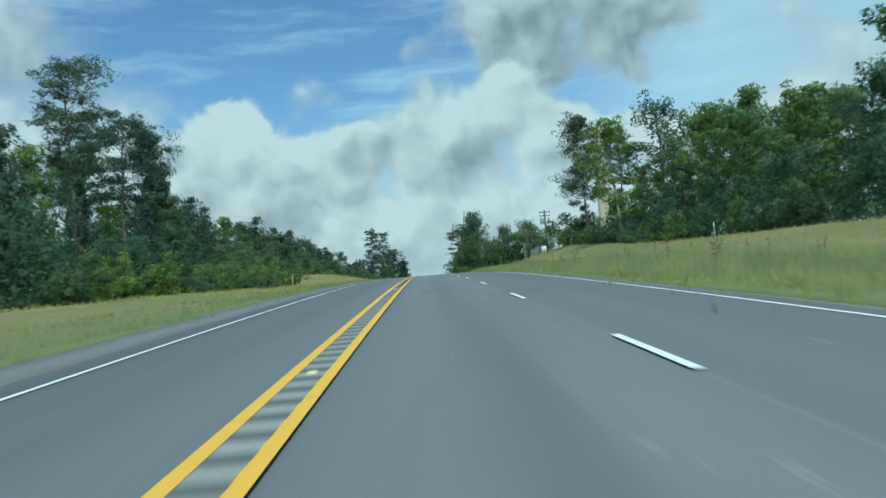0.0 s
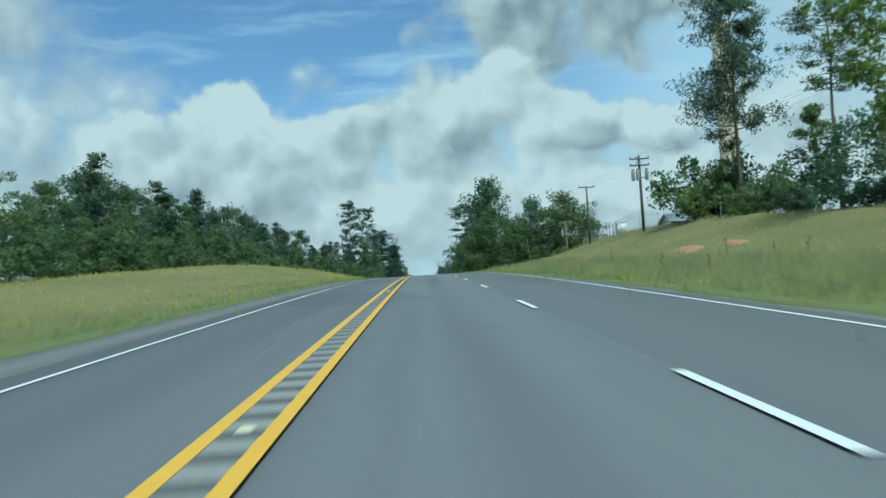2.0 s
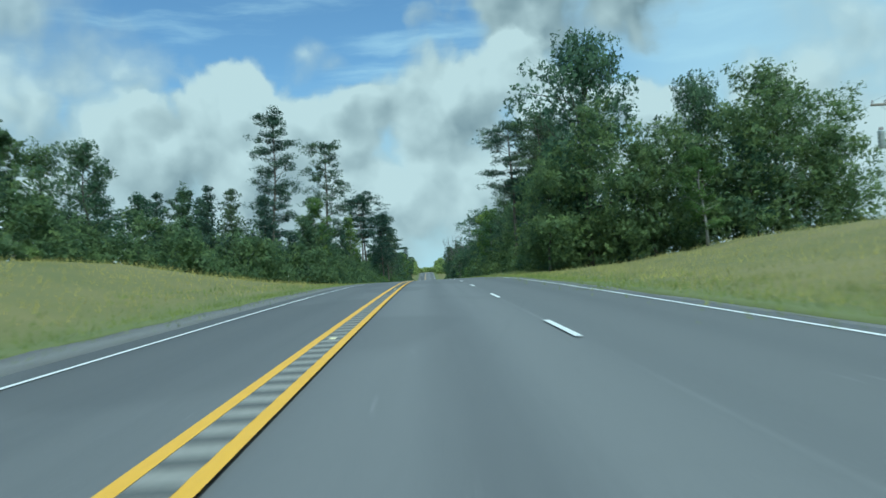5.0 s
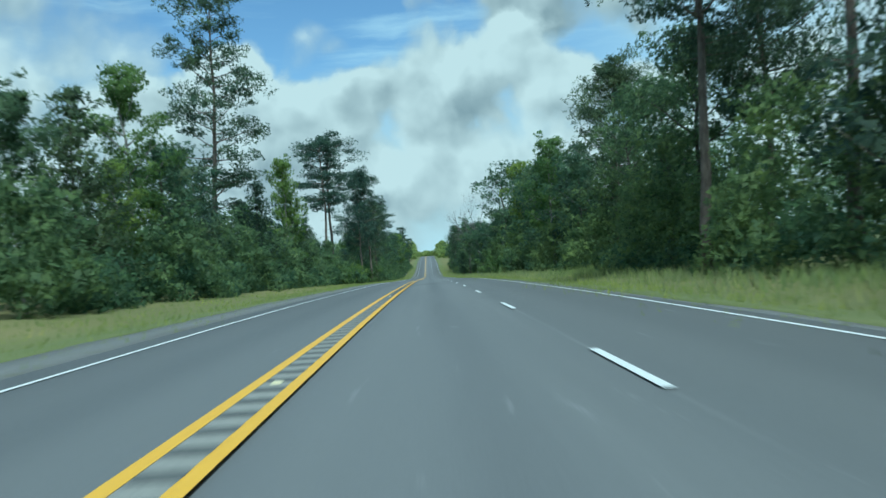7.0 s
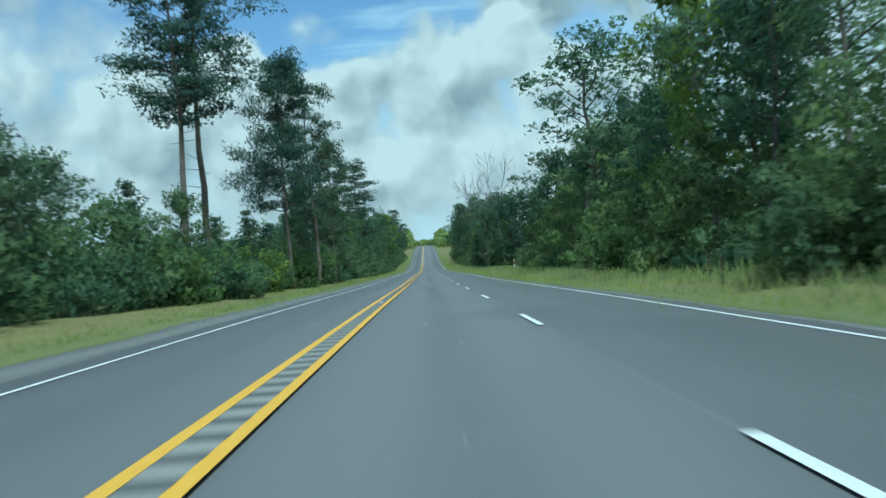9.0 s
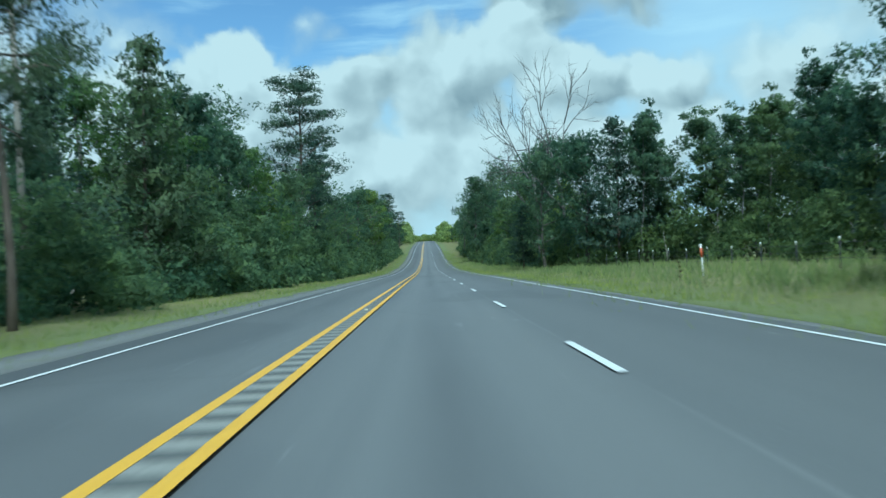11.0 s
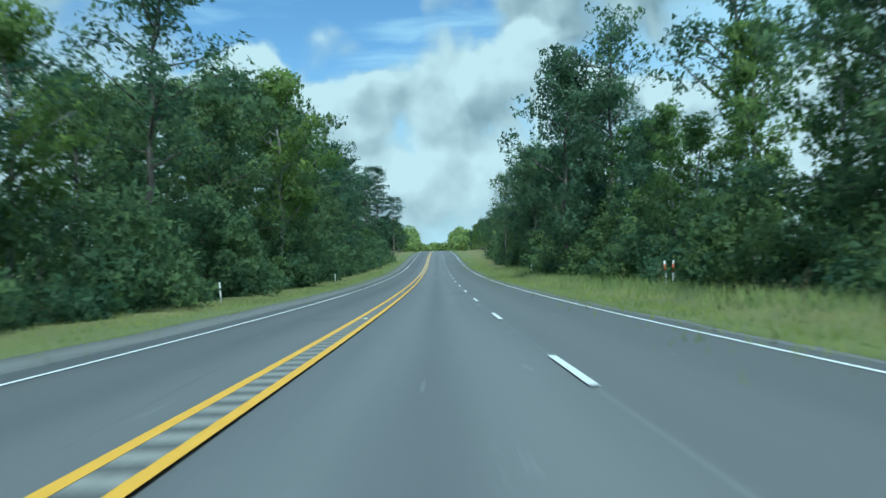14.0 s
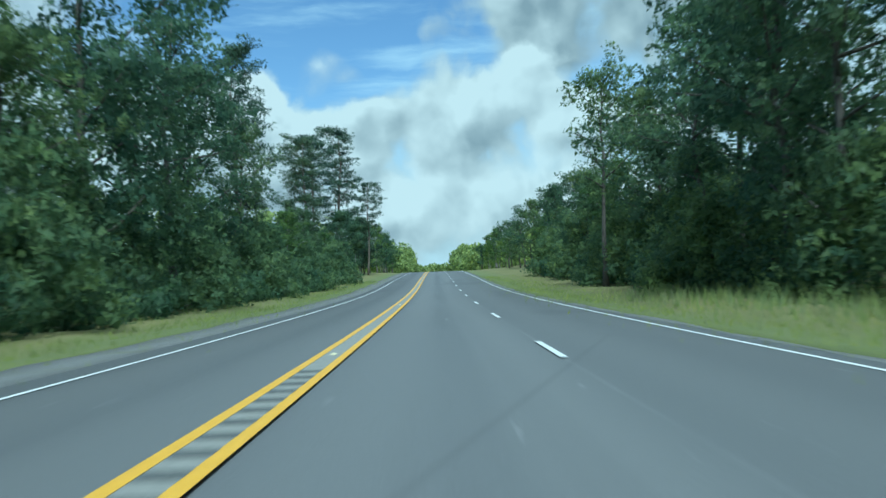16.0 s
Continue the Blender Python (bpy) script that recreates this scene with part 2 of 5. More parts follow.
k = Mat("asphalt", 0.82)
x = k.axis(0)
grain = k.noise(90, 3)
patch = k.noise(0.22, 5, k.scaled((1, 0.18, 1)))
col = k.ramp(grain, [(0.25, (0.104, 0.109, 0.113)), (0.75, (0.186, 0.192, 0.196))])
col = k.mix(k.range(patch, 0.35, 0.7, 0.0, 0.5), col, (0.120, 0.126, 0.131))
wave = k.math("ABSOLUTE", k.math("SINE", k.math("MULTIPLY", k.math("SUBTRACT", x, 1.7), 1.98), 0.0), 0.0)   # wheel tracks
track = k.math("MULTIPLY", k.range(wave, 0.25, 0.95, 0.0, 1.0), k.noise(0.35, 4, k.scaled((2, 0.06, 1))))
col = k.mix(k.math("MULTIPLY", track, 0.55), col, (0.205, 0.208, 0.206))
streak = k.noise(0.9, 4, k.scaled((1.0, 0.012, 1)))
col = k.mix(k.range(streak, 0.52, 0.72, 0.0, 0.45), col, (0.100, 0.106, 0.113))
col = k.mix(k.range(x, 3.12, 3.24, 0.0, 0.55), col, k.ramp(grain, [(0.25, (0.100, 0.105, 0.109)), (0.75, (0.158, 0.163, 0.167))]))      # darker outer lane
seam = k.math("ABSOLUTE", k.math("SUBTRACT", k.math("ADD", x, k.math("MULTIPLY", k.noise(0.25, 3), 0.06)), 3.15), 0.0)
col = k.mix(k.math("MULTIPLY", k.range(seam, 0.0, 0.05, 0.5, 0.0), k.range(k.noise(0.35, 4, k.scaled((0.3, 0.5, 1))), 0.4, 0.65, 0.1, 0.9)), col, (0.22, 0.225, 0.222))
oil = k.math("ABSOLUTE", k.math("SUBTRACT", x, 1.62), 0.0)
col = k.mix(k.math("MULTIPLY", k.range(oil, 0.05, 0.45, 0.5, 0.0), k.range(k.noise(0.5, 4, k.scaled((1.5, 0.08, 1))), 0.4, 0.65, 0.0, 1.0)), col, (0.085, 0.089, 0.094))
scuff = k.noise(1.6, 4, k.scaled((3.0, 0.22, 1)), 0.62)
col = k.mix(k.range(scuff, 0.66, 0.74, 0.0, 0.4), col, (0.27, 0.275, 0.275))
mend = k.noise(0.10, 2, k.scaled((1.4, 0.5, 1)))
col = k.mix(k.range(mend, 0.60, 0.63, 0.0, 0.30), col, (0.085, 0.09, 0.096))
crack = k.n.new("ShaderNodeTexVoronoi")
crack.feature, crack.inputs["Scale"].default_value = "DISTANCE_TO_EDGE", 0.11
k.l.new(k.scaled((1.0, 0.5, 1)), crack.inputs["Vector"])
crk = k.math("MULTIPLY", k.range(crack.outputs["Distance"], 0.0, 0.004, 1.0, 0.0), k.range(k.noise(0.07, 2), 0.45, 0.6, 0.0, 0.22))
col = k.mix(crk, col, (0.045, 0.047, 0.05))
k.colour(col).bump(grain, 0.5, 0.006)
ASPHALT = k.m


def paint_material(name, a, b, under=(0.16, 0.165, 0.17)):
    k = Mat(name, 0.6)
    n = k.noise(14, 5)
    w = k.noise(60, 4, rough=0.7)
    col = k.ramp(n, [(0.3, a), (0.75, b)])
    col = k.mix(k.range(w, 0.60, 0.74, 0.0, 0.6), col, under)
    k.colour(col).bump(w, 0.3, 0.003)
    return k.m


WHITE_PAINT = paint_material("white_road_paint", (0.66, 0.68, 0.67), (0.80, 0.81, 0.80))
YELLOW_PAINT = paint_material("yellow_road_paint", (0.66, 0.36, 0.028), (0.80, 0.47, 0.045))

k = Mat("worn_strip", 0.85)
n = k.noise(25, 5)
k.colour(k.ramp(n, [(0.3, (0.21, 0.21, 0.195)), (0.75, (0.33, 0.325, 0.295))])).bump(n, 0.4, 0.006)
WORN = k.m
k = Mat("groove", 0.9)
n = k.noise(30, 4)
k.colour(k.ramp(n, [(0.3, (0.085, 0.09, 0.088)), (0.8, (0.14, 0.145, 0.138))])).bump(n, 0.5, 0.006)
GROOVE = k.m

k = Mat("grassland", 0.95)
x = k.math("ABSOLUTE", k.math("SUBTRACT", k.axis(0), 1.0), 0.0)
a, b, c = k.noise(0.09, 5), k.noise(0.9, 5), k.noise(9, 4)
col = k.ramp(a, [(0.32, (0.128, 0.132, 0.044)), (0.52, (0.178, 0.165, 0.058)), (0.70, (0.226, 0.196, 0.080))])
col = k.mix(k.range(b, 0.35, 0.7, 0.0, 0.5), col, (0.132, 0.140, 0.044))
mown = k.math("ADD", x, k.math("MULTIPLY", b, 3.0))                     # mown strip, greener, next to the pavement
col = k.mix(k.range(mown, 8.4, 10.5, 0.7, 0.0), col, (0.128, 0.162, 0.055))
col = k.mix(k.range(c, 0.5, 0.8, 0.0, 0.25), col, (0.150, 0.150, 0.060))
k.colour(col).bump(c, 0.3, 0.05)
GROUND = k.m

k = Mat("shoulder_gravel", 0.95)
a, b = k.noise(1.1, 5), k.noise(45, 3)
col = k.ramp(b, [(0.3, (0.105, 0.108, 0.108)), (0.7, (0.225, 0.225, 0.215))])
col = k.mix(k.range(a, 0.55, 0.8, 0.0, 0.5), col, (0.13, 0.14, 0.065))
k.colour(col).bump(b, 0.7, 0.012)
SHOULDER = k.m

k = Mat("red_clay", 0.95)
n = k.noise(2.2, 6)
k.colour(k.ramp(n, [(0.3, (0.30, 0.15, 0.075)), (0.7, (0.46, 0.27, 0.155))])).bump(n, 0.8, 0.06)
CLAY = k.m
k = Mat("pale_gravel", 0.95)
n = k.noise(3, 6)
k.colour(k.ramp(n, [(0.3, (0.27, 0.245, 0.19)), (0.7, (0.42, 0.385, 0.31))])).bump(n, 0.6, 0.03)
GRAVEL = k.m


def plain(name, col, rough=0.6, metal=0.0, vary=0.25, scale=8):
    k = Mat(name, rough, metal)
    n = k.noise(scale, 5)
    lo = tuple(v * (1 - vary) for v in col)
    hi = tuple(min(1, v * (1 + vary * 0.6)) for v in col)
    k.colour(k.ramp(n, [(0.3, lo), (0.72, hi)]))
    return k.m


WEED = bark_material("dry_weed", (0.08, 0.06, 0.035), (0.17, 0.13, 0.07))
WOODPOLE = bark_material("weathered_pole_wood", (0.070, 0.062, 0.055), (0.15, 0.135, 0.12))
WOODPALE = bark_material("grey_pole_wood", (0.20, 0.18, 0.155), (0.33, 0.30, 0.26))
STEEL = plain("galvanised_steel", (0.34, 0.36, 0.37), 0.45, 0.7)
GREYBOX = plain("grey_painted_steel", (0.42, 0.45, 0.46), 0.5)
PALEBOX = plain("pale_painted_steel", (0.64, 0.67, 0.68), 0.5)
PORCELAIN = plain("insulator_porcelain", (0.16, 0.13, 0.12), 0.25)
WIRE = plain("weathered_wire", (0.10, 0.10, 0.105), 0.6, 0.4)
ROOF = plain("roof_sheet", (0.34, 0.37, 0.385), 0.45, 0.3)
SIDING = plain("cream_siding", (0.46, 0.44, 0.38), 0.7)
DARKTRIM = plain("dark_trim", (0.05, 0.05, 0.055), 0.6)
TANK = plain("cream_tank_paint", (0.64, 0.545, 0.385), 0.5, scale=0.7, vary=0.15)
POSTWHITE = plain("white_post", (0.75, 0.75, 0.72), 0.5)
POSTORANGE = plain("orange_marker", (0.62, 0.13, 0.05), 0.5)
REFLECT = plain("marker_reflector", (0.72, 0.66, 0.42), 0.3)


# ---- mesh helpers ----
def mesh_from(name, verts, faces, mats, smooth=False, index=None, normals=None):
    """A mesh from arrays; faces is one array or a list of arrays of equal-sided faces."""
    if not isinstance(faces, list) or np.ndim(faces[0]) == 1:
        faces = [faces]
    verts = np.asarray(verts, np.float32).reshape(-1, 3)
    faces = [np.asarray(f, np.int32) for f in faces if len(f)]
    me = bpy.data.meshes.new(name)
    me.vertices.add(len(verts))
    me.vertices.foreach_set("co", verts.ravel())
    loops = np.concatenate([f.ravel() for f in faces])
    sizes = np.concatenate([np.full(len(f), f.shape[1], np.int32) for f in faces])
    starts = np.concatenate([[0], np.cumsum(sizes)[:-1]]).astype(np.int32)
    me.loops.add(len(loops))
    me.loops.foreach_set("vertex_index", loops)
    me.polygons.add(len(sizes))
    me.polygons.foreach_set("loop_start", starts)
    me.polygons.foreach_set("loop_total", sizes)
    if index is not None:
        me.polygons.foreach_set("material_index", np.asarray(index, np.int32))
    if smooth:
        me.polygons.foreach_set("use_smooth", np.ones(len(sizes), bool))
    for m in (mats if isinstance(mats, (list, tuple)) else [mats]):
        me.materials.append(m)
    me.update(calc_edges=True)
    me.validate()
    if normals is not None:
        me.polygons.foreach_set("use_smooth", np.ones(len(sizes), bool))
        me.normals_split_custom_set_from_vertices(np.asarray(normals, np.float32))
    return me


def part(name, me, parent, label="", at=None):
    ob = new(name, me)
    ob.parent = parent
    if at is not None:
        ob.matrix_basis = at
    return tagged(ob, label)


def root(name, m, label, category, group="", kind=""):
    ob = new(name)
    ob.empty_display_size = 0.3
    ob.matrix_basis = m
    return tagged(ob, label, category, group, kind)


class Geo:
    """Collects tubes, boxes and the like into one mesh."""

    def __init__(self):
        self.v, self.q, self.t, self.c = [], [], [], 0

    def add(self, v, quads=(), tris=()):
        v = np.asarray(v, float).reshape(-1, 3)
        if len(quads):
            self.q.append(np.asarray(quads) + self.c)
        if len(tris):
            self.t.append(np.asarray(tris) + self.c)
        self.v.append(v)
        self.c += len(v)

    def tube(self, pts, radii, sides=7, cap=True):
        pts = np.asarray(pts, float)
        n = len(pts)
        radii = np.broadcast_to(radii, n)
        tang = np.gradient(pts, axis=0)
        tang /= np.linalg.norm(tang, axis=1)[:, None] + 1e-9
        ref = np.array([1.0, 0, 0]) if abs(tang[:, 0]).max() < 0.8 else np.array([0, 1.0, 0])
        if abs(tang @ ref).max() > 0.95:
            ref = np.array([0, 0, 1.0])
        u = np.cross(tang, ref)
        u /= np.linalg.norm(u, axis=1)[:, None] + 1e-9
        w = np.cross(tang, u)
        a = np.arange(sides) * 2 * np.pi / sides
        ring = pts[:, None] + radii[:, None, None] * (np.cos(a)[None, :, None] * u[:, None] + np.sin(a)[None, :, None] * w[:, None])
        i = np.arange(n - 1)[:, None] * sides
        j = np.arange(sides)[None]
        jn = (j + 1) % sides
        quads = np.stack([i + j, i + jn, i + sides + jn, i + sides + j], -1).reshape(-1, 4)
        v = ring.reshape(-1, 3)
        tris = []
        if cap:
            v = np.concatenate([v, pts[:1], pts[-1:]])
            b, t = n * sides, n * sides + 1
            for s in range(sides):
                tris.append((b, (s + 1) % sides, s))
                tris.append((t, (n - 1) * sides + s, (n - 1) * sides + (s + 1) % sides))
        self.add(v, quads, tris)
        return self

    def box(self, c, s, turn=0.0, bevel=0.0):
        c, h = np.asarray(c, float), np.asarray(s, float) / 2
        k = min(bevel, h.min() * 0.9)
        # bevelled along the upright edges
        if k > 0:
            ring = [(h[0] - k, -h[1]), (h[0], -h[1] + k), (h[0], h[1] - k), (h[0] - k, h[1]), (-h[0] + k, h[1]), (-h[0], h[1] - k), (-h[0], -h[1] + k), (-h[0] + k, -h[1])]
        else:
            ring = [(h[0], -h[1]), (h[0], h[1]), (-h[0], h[1]), (-h[0], -h[1])]
        n = len(ring)
        cs, sn = math.cos(turn), math.sin(turn)
        v = [(x * cs - y * sn + c[0], x * sn + y * cs + c[1], z + c[2]) for z in (-h[2], h[2]) for x, y in ring]
        quads = [(i, (i + 1) % n, n + (i + 1) % n, n + i) for i in range(n)]
        v += [(c[0], c[1], c[2] - h[2]), (c[0], c[1], c[2] + h[2])]
        tris = [(2 * n, (i + 1) % n, i) for i in range(n)] + [(2 * n + 1, n + i, n + (i + 1) % n) for i in range(n)]
        self.add(v, quads, tris)
        return self

    def mesh(self, name, mat, smooth=False):
        return mesh_from(name, np.concatenate(self.v), [np.concatenate(x) for x in (self.q, self.t) if x], mat, smooth)


def cards(centres, length, width, rng, up=0.0, out=None, grow=None):
    """Pointed leaves round the given points, turned so that they face away from their clump."""
    n = len(centres)
    d = rng.normal(size=(n, 3))
    d[:, 2] += up
    d /= np.linalg.norm(d, axis=1)[:, None] + 1e-9
    s = np.cross(d, rng.normal(size=(n, 3)))
    s /= np.linalg.norm(s, axis=1)[:, None] + 1e-9
    nn = np.cross(d, s)
    out = nn if out is None else out / (np.linalg.norm(out, axis=1)[:, None] + 1e-9)
    flip = np.where((nn * out).sum(1) < 0, -1.0, 1.0)[:, None]
    s, nn = s * flip, nn * flip
    k = rng.uniform(0.65, 1.3, n) * (1.0 if grow is None else grow)
    L, Wd = (length * k)[:, None], (width * k)[:, None]
    c = np.asarray(centres)
    v = np.stack([c - d * L * 0.45 + s * Wd * 0.5, c - d * L * 0.45 - s * Wd * 0.5, c + d * L * 0.55], 1).reshape(-1, 3)
    soft = out * 1.0 + nn * 0.25 + np.array([0, 0, 0.15])
    soft /= np.linalg.norm(soft, axis=1)[:, None] + 1e-9
    return v, np.arange(n * 3).reshape(-1, 3), np.repeat(soft, 3, axis=0)


def ball(n, rng):
    p = rng.normal(size=(n, 3))
    p /= np.linalg.norm(p, axis=1)[:, None]
    return p * rng.uniform(0.25, 1, n)[:, None] ** 0.5


# ---- lie of the land ----
STEP = 38.8
ROAD_Z = [-2.25, 0.0, 1.83, 3.26, 4.42, 5.2, 5.63, 5.72, 5.29, 4.47, 3.46, 2.27, 1.2, 0.1, -1.0, -1.92, -2.43, -2.53, -2.18, -1.22, -0.27,
          0.39, 0.78, 1.07, 1.35, 1.65, 1.9, 2.04, 2.15, 2.35]
ROAD_Z = np.array(ROAD_Z)
ROAD_M = np.gradient(ROAD_Z)


def road_z(y):
    u = np.clip((np.asarray(y, float) + STEP) / STEP, 0, len(ROAD_Z) - 1.0001)
    i = np.clip(u.astype(int), 0, len(ROAD_Z) - 2)
    f = u - i
    return ((2 * f ** 3 - 3 * f ** 2 + 1) * ROAD_Z[i] + (f ** 3 - 2 * f ** 2 + f) * ROAD_M[i]
            + (-2 * f ** 3 + 3 * f ** 2) * ROAD_Z[i + 1] + (f ** 3 - f ** 2) * ROAD_M[i + 1])


RIGHT_Y = [-60, 40, 100, 120, 145, 170, 195, 212, 250, 290, 320, 580, 640, 700, 780, 900]
RIGHT_H = [1.0, 1.3, 1.5, 2.4, 3.3, 3.6, 3.2, 2.3, 1.7, 0.5, 0.15, 0.3, 0.9, 1.6, 1.6, 0.8]
LEFT_Y = [-60, 60, 92, 112, 145, 170, 235, 262, 285, 350, 450, 600, 650, 760, 900]
LEFT_H = [0.0, 0.2, -0.4, 0.9, 1.8, 2.4, 2.3, 1.1, 0.6, 0.3, -0.2, -0.3, 0.0, 0.5, 0.5]
LEFT_EDGE, RIGHT_EDGE = -4.6, 6.42        # where the pavement ends


def ground_z(x, y):
    x, y = np.asarray(x, float), np.asarray(y, float)
    r = np.clip((x - 7.2) / 17.5, 0, 1)
    l = np.clip((-5.6 - x) / 14.0, 0, 1)
    z = road_z(y) + np.interp(y, RIGHT_Y, RIGHT_H) * r ** 2.3 * (1.25 - 0.25 * r) + np.interp(y, LEFT_Y, LEFT_H) * (l * l * (3 - 2 * l))
    under = (x > LEFT_EDGE - 0.1) & (x < RIGHT_EDGE + 0.1)
    ditch = 0.16 * np.exp(-((x - 8.2) / 0.8) ** 2) + 0.16 * np.exp(-((x + 6.6) / 0.9) ** 2)
    bumps = 0.07 * np.sin(x * 0.9 + y * 0.31) * np.sin(y * 0.47 - x * 0.2) + 0.05 * np.sin(x * 2.1 + 1.3) * np.sin(y * 1.3)
    away = np.clip((np.maximum(x - RIGHT_EDGE, LEFT_EDGE - x)) / 2.0, 0, 1)
    return np.where(under, z - 0.3, z - 0.05 - ditch * away + bumps * away)


xs = np.concatenate([[-3200, -1500, -700, -350, -180, -110, -75, -55], np.arange(-44, -20, 2.0), np.arange(-20, LEFT_EDGE - 0.2, 0.75), [LEFT_EDGE - 0.12, LEFT_EDGE - 0.06, 0, RIGHT_EDGE + 0.06, RIGHT_EDGE + 0.12],
                     np.arange(RIGHT_EDGE + 0.7, 26, 0.75), np.arange(26, 46, 2.0), [55, 75, 110, 180, 350, 700, 1500, 3200]])
ys = np.concatenate([[-3000, -1200, -400, -150], np.arange(-80, 760, 2.5), np.arange(760, 1060, 6.0), [1100, 1200, 1500, 2200, 3200, 4500]])
gx, gy = np.meshgrid(xs, ys)
gv = np.stack([gx, gy, ground_z(gx, gy)], -1).reshape(-1, 3)
nx = len(xs)
ii = (np.arange(len(ys) - 1)[:, None] * nx + np.arange(nx - 1)[None]).ravel()
ground = new("ground", mesh_from("ground", gv, np.stack([ii, ii + 1, ii + nx + 1, ii + nx], 1), GROUND, True))
tagged(ground, "rough olive grassland rolling beside the highway", "ground", kind="structure")

# ---- road ----
ry = np.concatenate([np.arange(-60, 1060, 2.0), [1060.0]])


def strip(name, x0, x1, mat, lift, y=ry, jag=0.0, thick=0.0):
    """A ribbon of road surface that follows the lie of the road."""
    n = len(y)
    rng = np.random.default_rng(7)
    cols = [x0, x1]
    v = []
    for c in cols:
        j = rng.normal(size=n) * jag
        v.append(np.stack([c + j, y, road_z(y) - 0.006 * abs(c) + lift], -1))
    vv = np.stack(v, 1).reshape(-1, 3)
    i = np.arange(n - 1) * 2
    q = np.stack([i, i + 1, i + 3, i + 2], 1)
    if thick:
        low = vv.copy()
        low[:, 2] -= thick
        vv = np.concatenate([vv, low])
        o = 2 * n
        q = np.concatenate([q, np.stack([i + o, i, i + 2, i + 2 + o], 1), np.stack([i + 1, i + 1 + o, i + 3 + o, i + 3], 1)])
    return mesh_from(name, vv, q, mat)


road = new("road", strip("road", -3.45, RIGHT_EDGE - 0.12, ASPHALT, 0.0, thick=0.22))
tagged(road, "grey three-lane asphalt highway with worn wheel tracks", "road", kind="structure")
shoulder = new("shoulder", strip("shoulder", LEFT_EDGE, -3.45, SHOULDER, -0.004, jag=0.09, thick=0.25))
tagged(shoulder, "weathered grey chip-seal shoulder beside the highway", "shoulder", kind="structure")
verge = new("shoulder", strip("shoulder_right", RIGHT_EDGE - 0.12, RIGHT_EDGE + 0.1, SHOULDER, -0.004, jag=0.06, thick=0.25))
tagged(verge, "narrow gravelly pavement edge along the grass", "shoulder", kind="structure")
part("edge_line", strip("edge_line", -2.912, -2.828, WHITE_PAINT, 0.005), road, "solid white painted edge line")
part("edge_line", strip("edge_line_r", 5.893, 5.977, WHITE_PAINT, 0.005), road, "solid white painted edge line")
part("centre_line", strip("centre_line_l", -0.255, -0.140, YELLOW_PAINT, 0.005), road, "solid yellow painted centre line")
part("centre_line", strip("centre_line_r", 0.125, 0.240, YELLOW_PAINT, 0.005), road, "solid yellow painted centre line")
part("rumble_strip", strip("rumble_strip", -0.138, 0.123, WORN, 0.003), road, "worn pale strip between the yellow lines")


def slab(w, l, lift):
    v = [(-w / 2, 0, 0), (w / 2, 0, 0), (w / 2, l, 0), (-w / 2, l, 0)]
    return [(a, b, lift) for a, b, _ in v]


def on_road(x, y):
    s = float(road_z(y + 1.0) - road_z(y - 1.0)) / 2
    return pose(x, y, float(road_z(y)) - 0.006 * abs(x), math.degrees(math.atan(s)), 0, 0)


dash_me = mesh_from("lane_dash", slab(0.098, 2.95, 0.006), [[0, 1, 2, 3]], WHITE_PAINT)
for i in range(-3, 88):
    part("lane_dash", dash_me, road, at=on_road(3.112, 6.707 + 11.64 * i))
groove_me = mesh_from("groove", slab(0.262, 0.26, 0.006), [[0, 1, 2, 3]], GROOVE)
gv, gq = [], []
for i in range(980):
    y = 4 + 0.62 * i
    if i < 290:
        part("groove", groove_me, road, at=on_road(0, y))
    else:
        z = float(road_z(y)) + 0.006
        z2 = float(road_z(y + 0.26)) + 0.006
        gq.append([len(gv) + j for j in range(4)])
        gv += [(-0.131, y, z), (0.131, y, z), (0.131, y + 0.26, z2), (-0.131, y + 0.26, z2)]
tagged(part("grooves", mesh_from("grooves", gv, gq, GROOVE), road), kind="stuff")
g = Geo()
v = [(-.05, -.05, 0), (.05, -.05, 0), (.05, .05, 0), (-.05, .05, 0), (-.035, -.025, .02), (.035, -.025, .02), (.035, .025, .02), (-.035, .025, .02)]
marker_me = mesh_from("road_marker", v, [[0, 1, 5, 4], [1, 2, 6, 5], [2, 3, 7, 6], [3, 0, 4, 7], [4, 5, 6, 7]], REFLECT)
for i in range(0, 31):
    part("road_marker", marker_me, road, "small raised reflector", on_road(0, 8.2 + 23.28 * i) @ pose(0, 0, 0.006))


# ---- trees ----
def limb(g, rng, start, way, length, r0, n=6, droop=0.0, wob=0.12, sides=4):
    pts, p, d = [np.array(start, float)], np.array(start, float), np.array(way, float)
    for _ in range(n):
        d = d + rng.normal(size=3) * wob + np.array([0, 0, -droop])
        d /= np.linalg.norm(d)
        p = p + d * length / n
        pts.append(p.copy())
    pts = np.array(pts)
    g.tube(pts, np.linspace(r0, r0 * 0.25, n + 1), sides)
    return pts


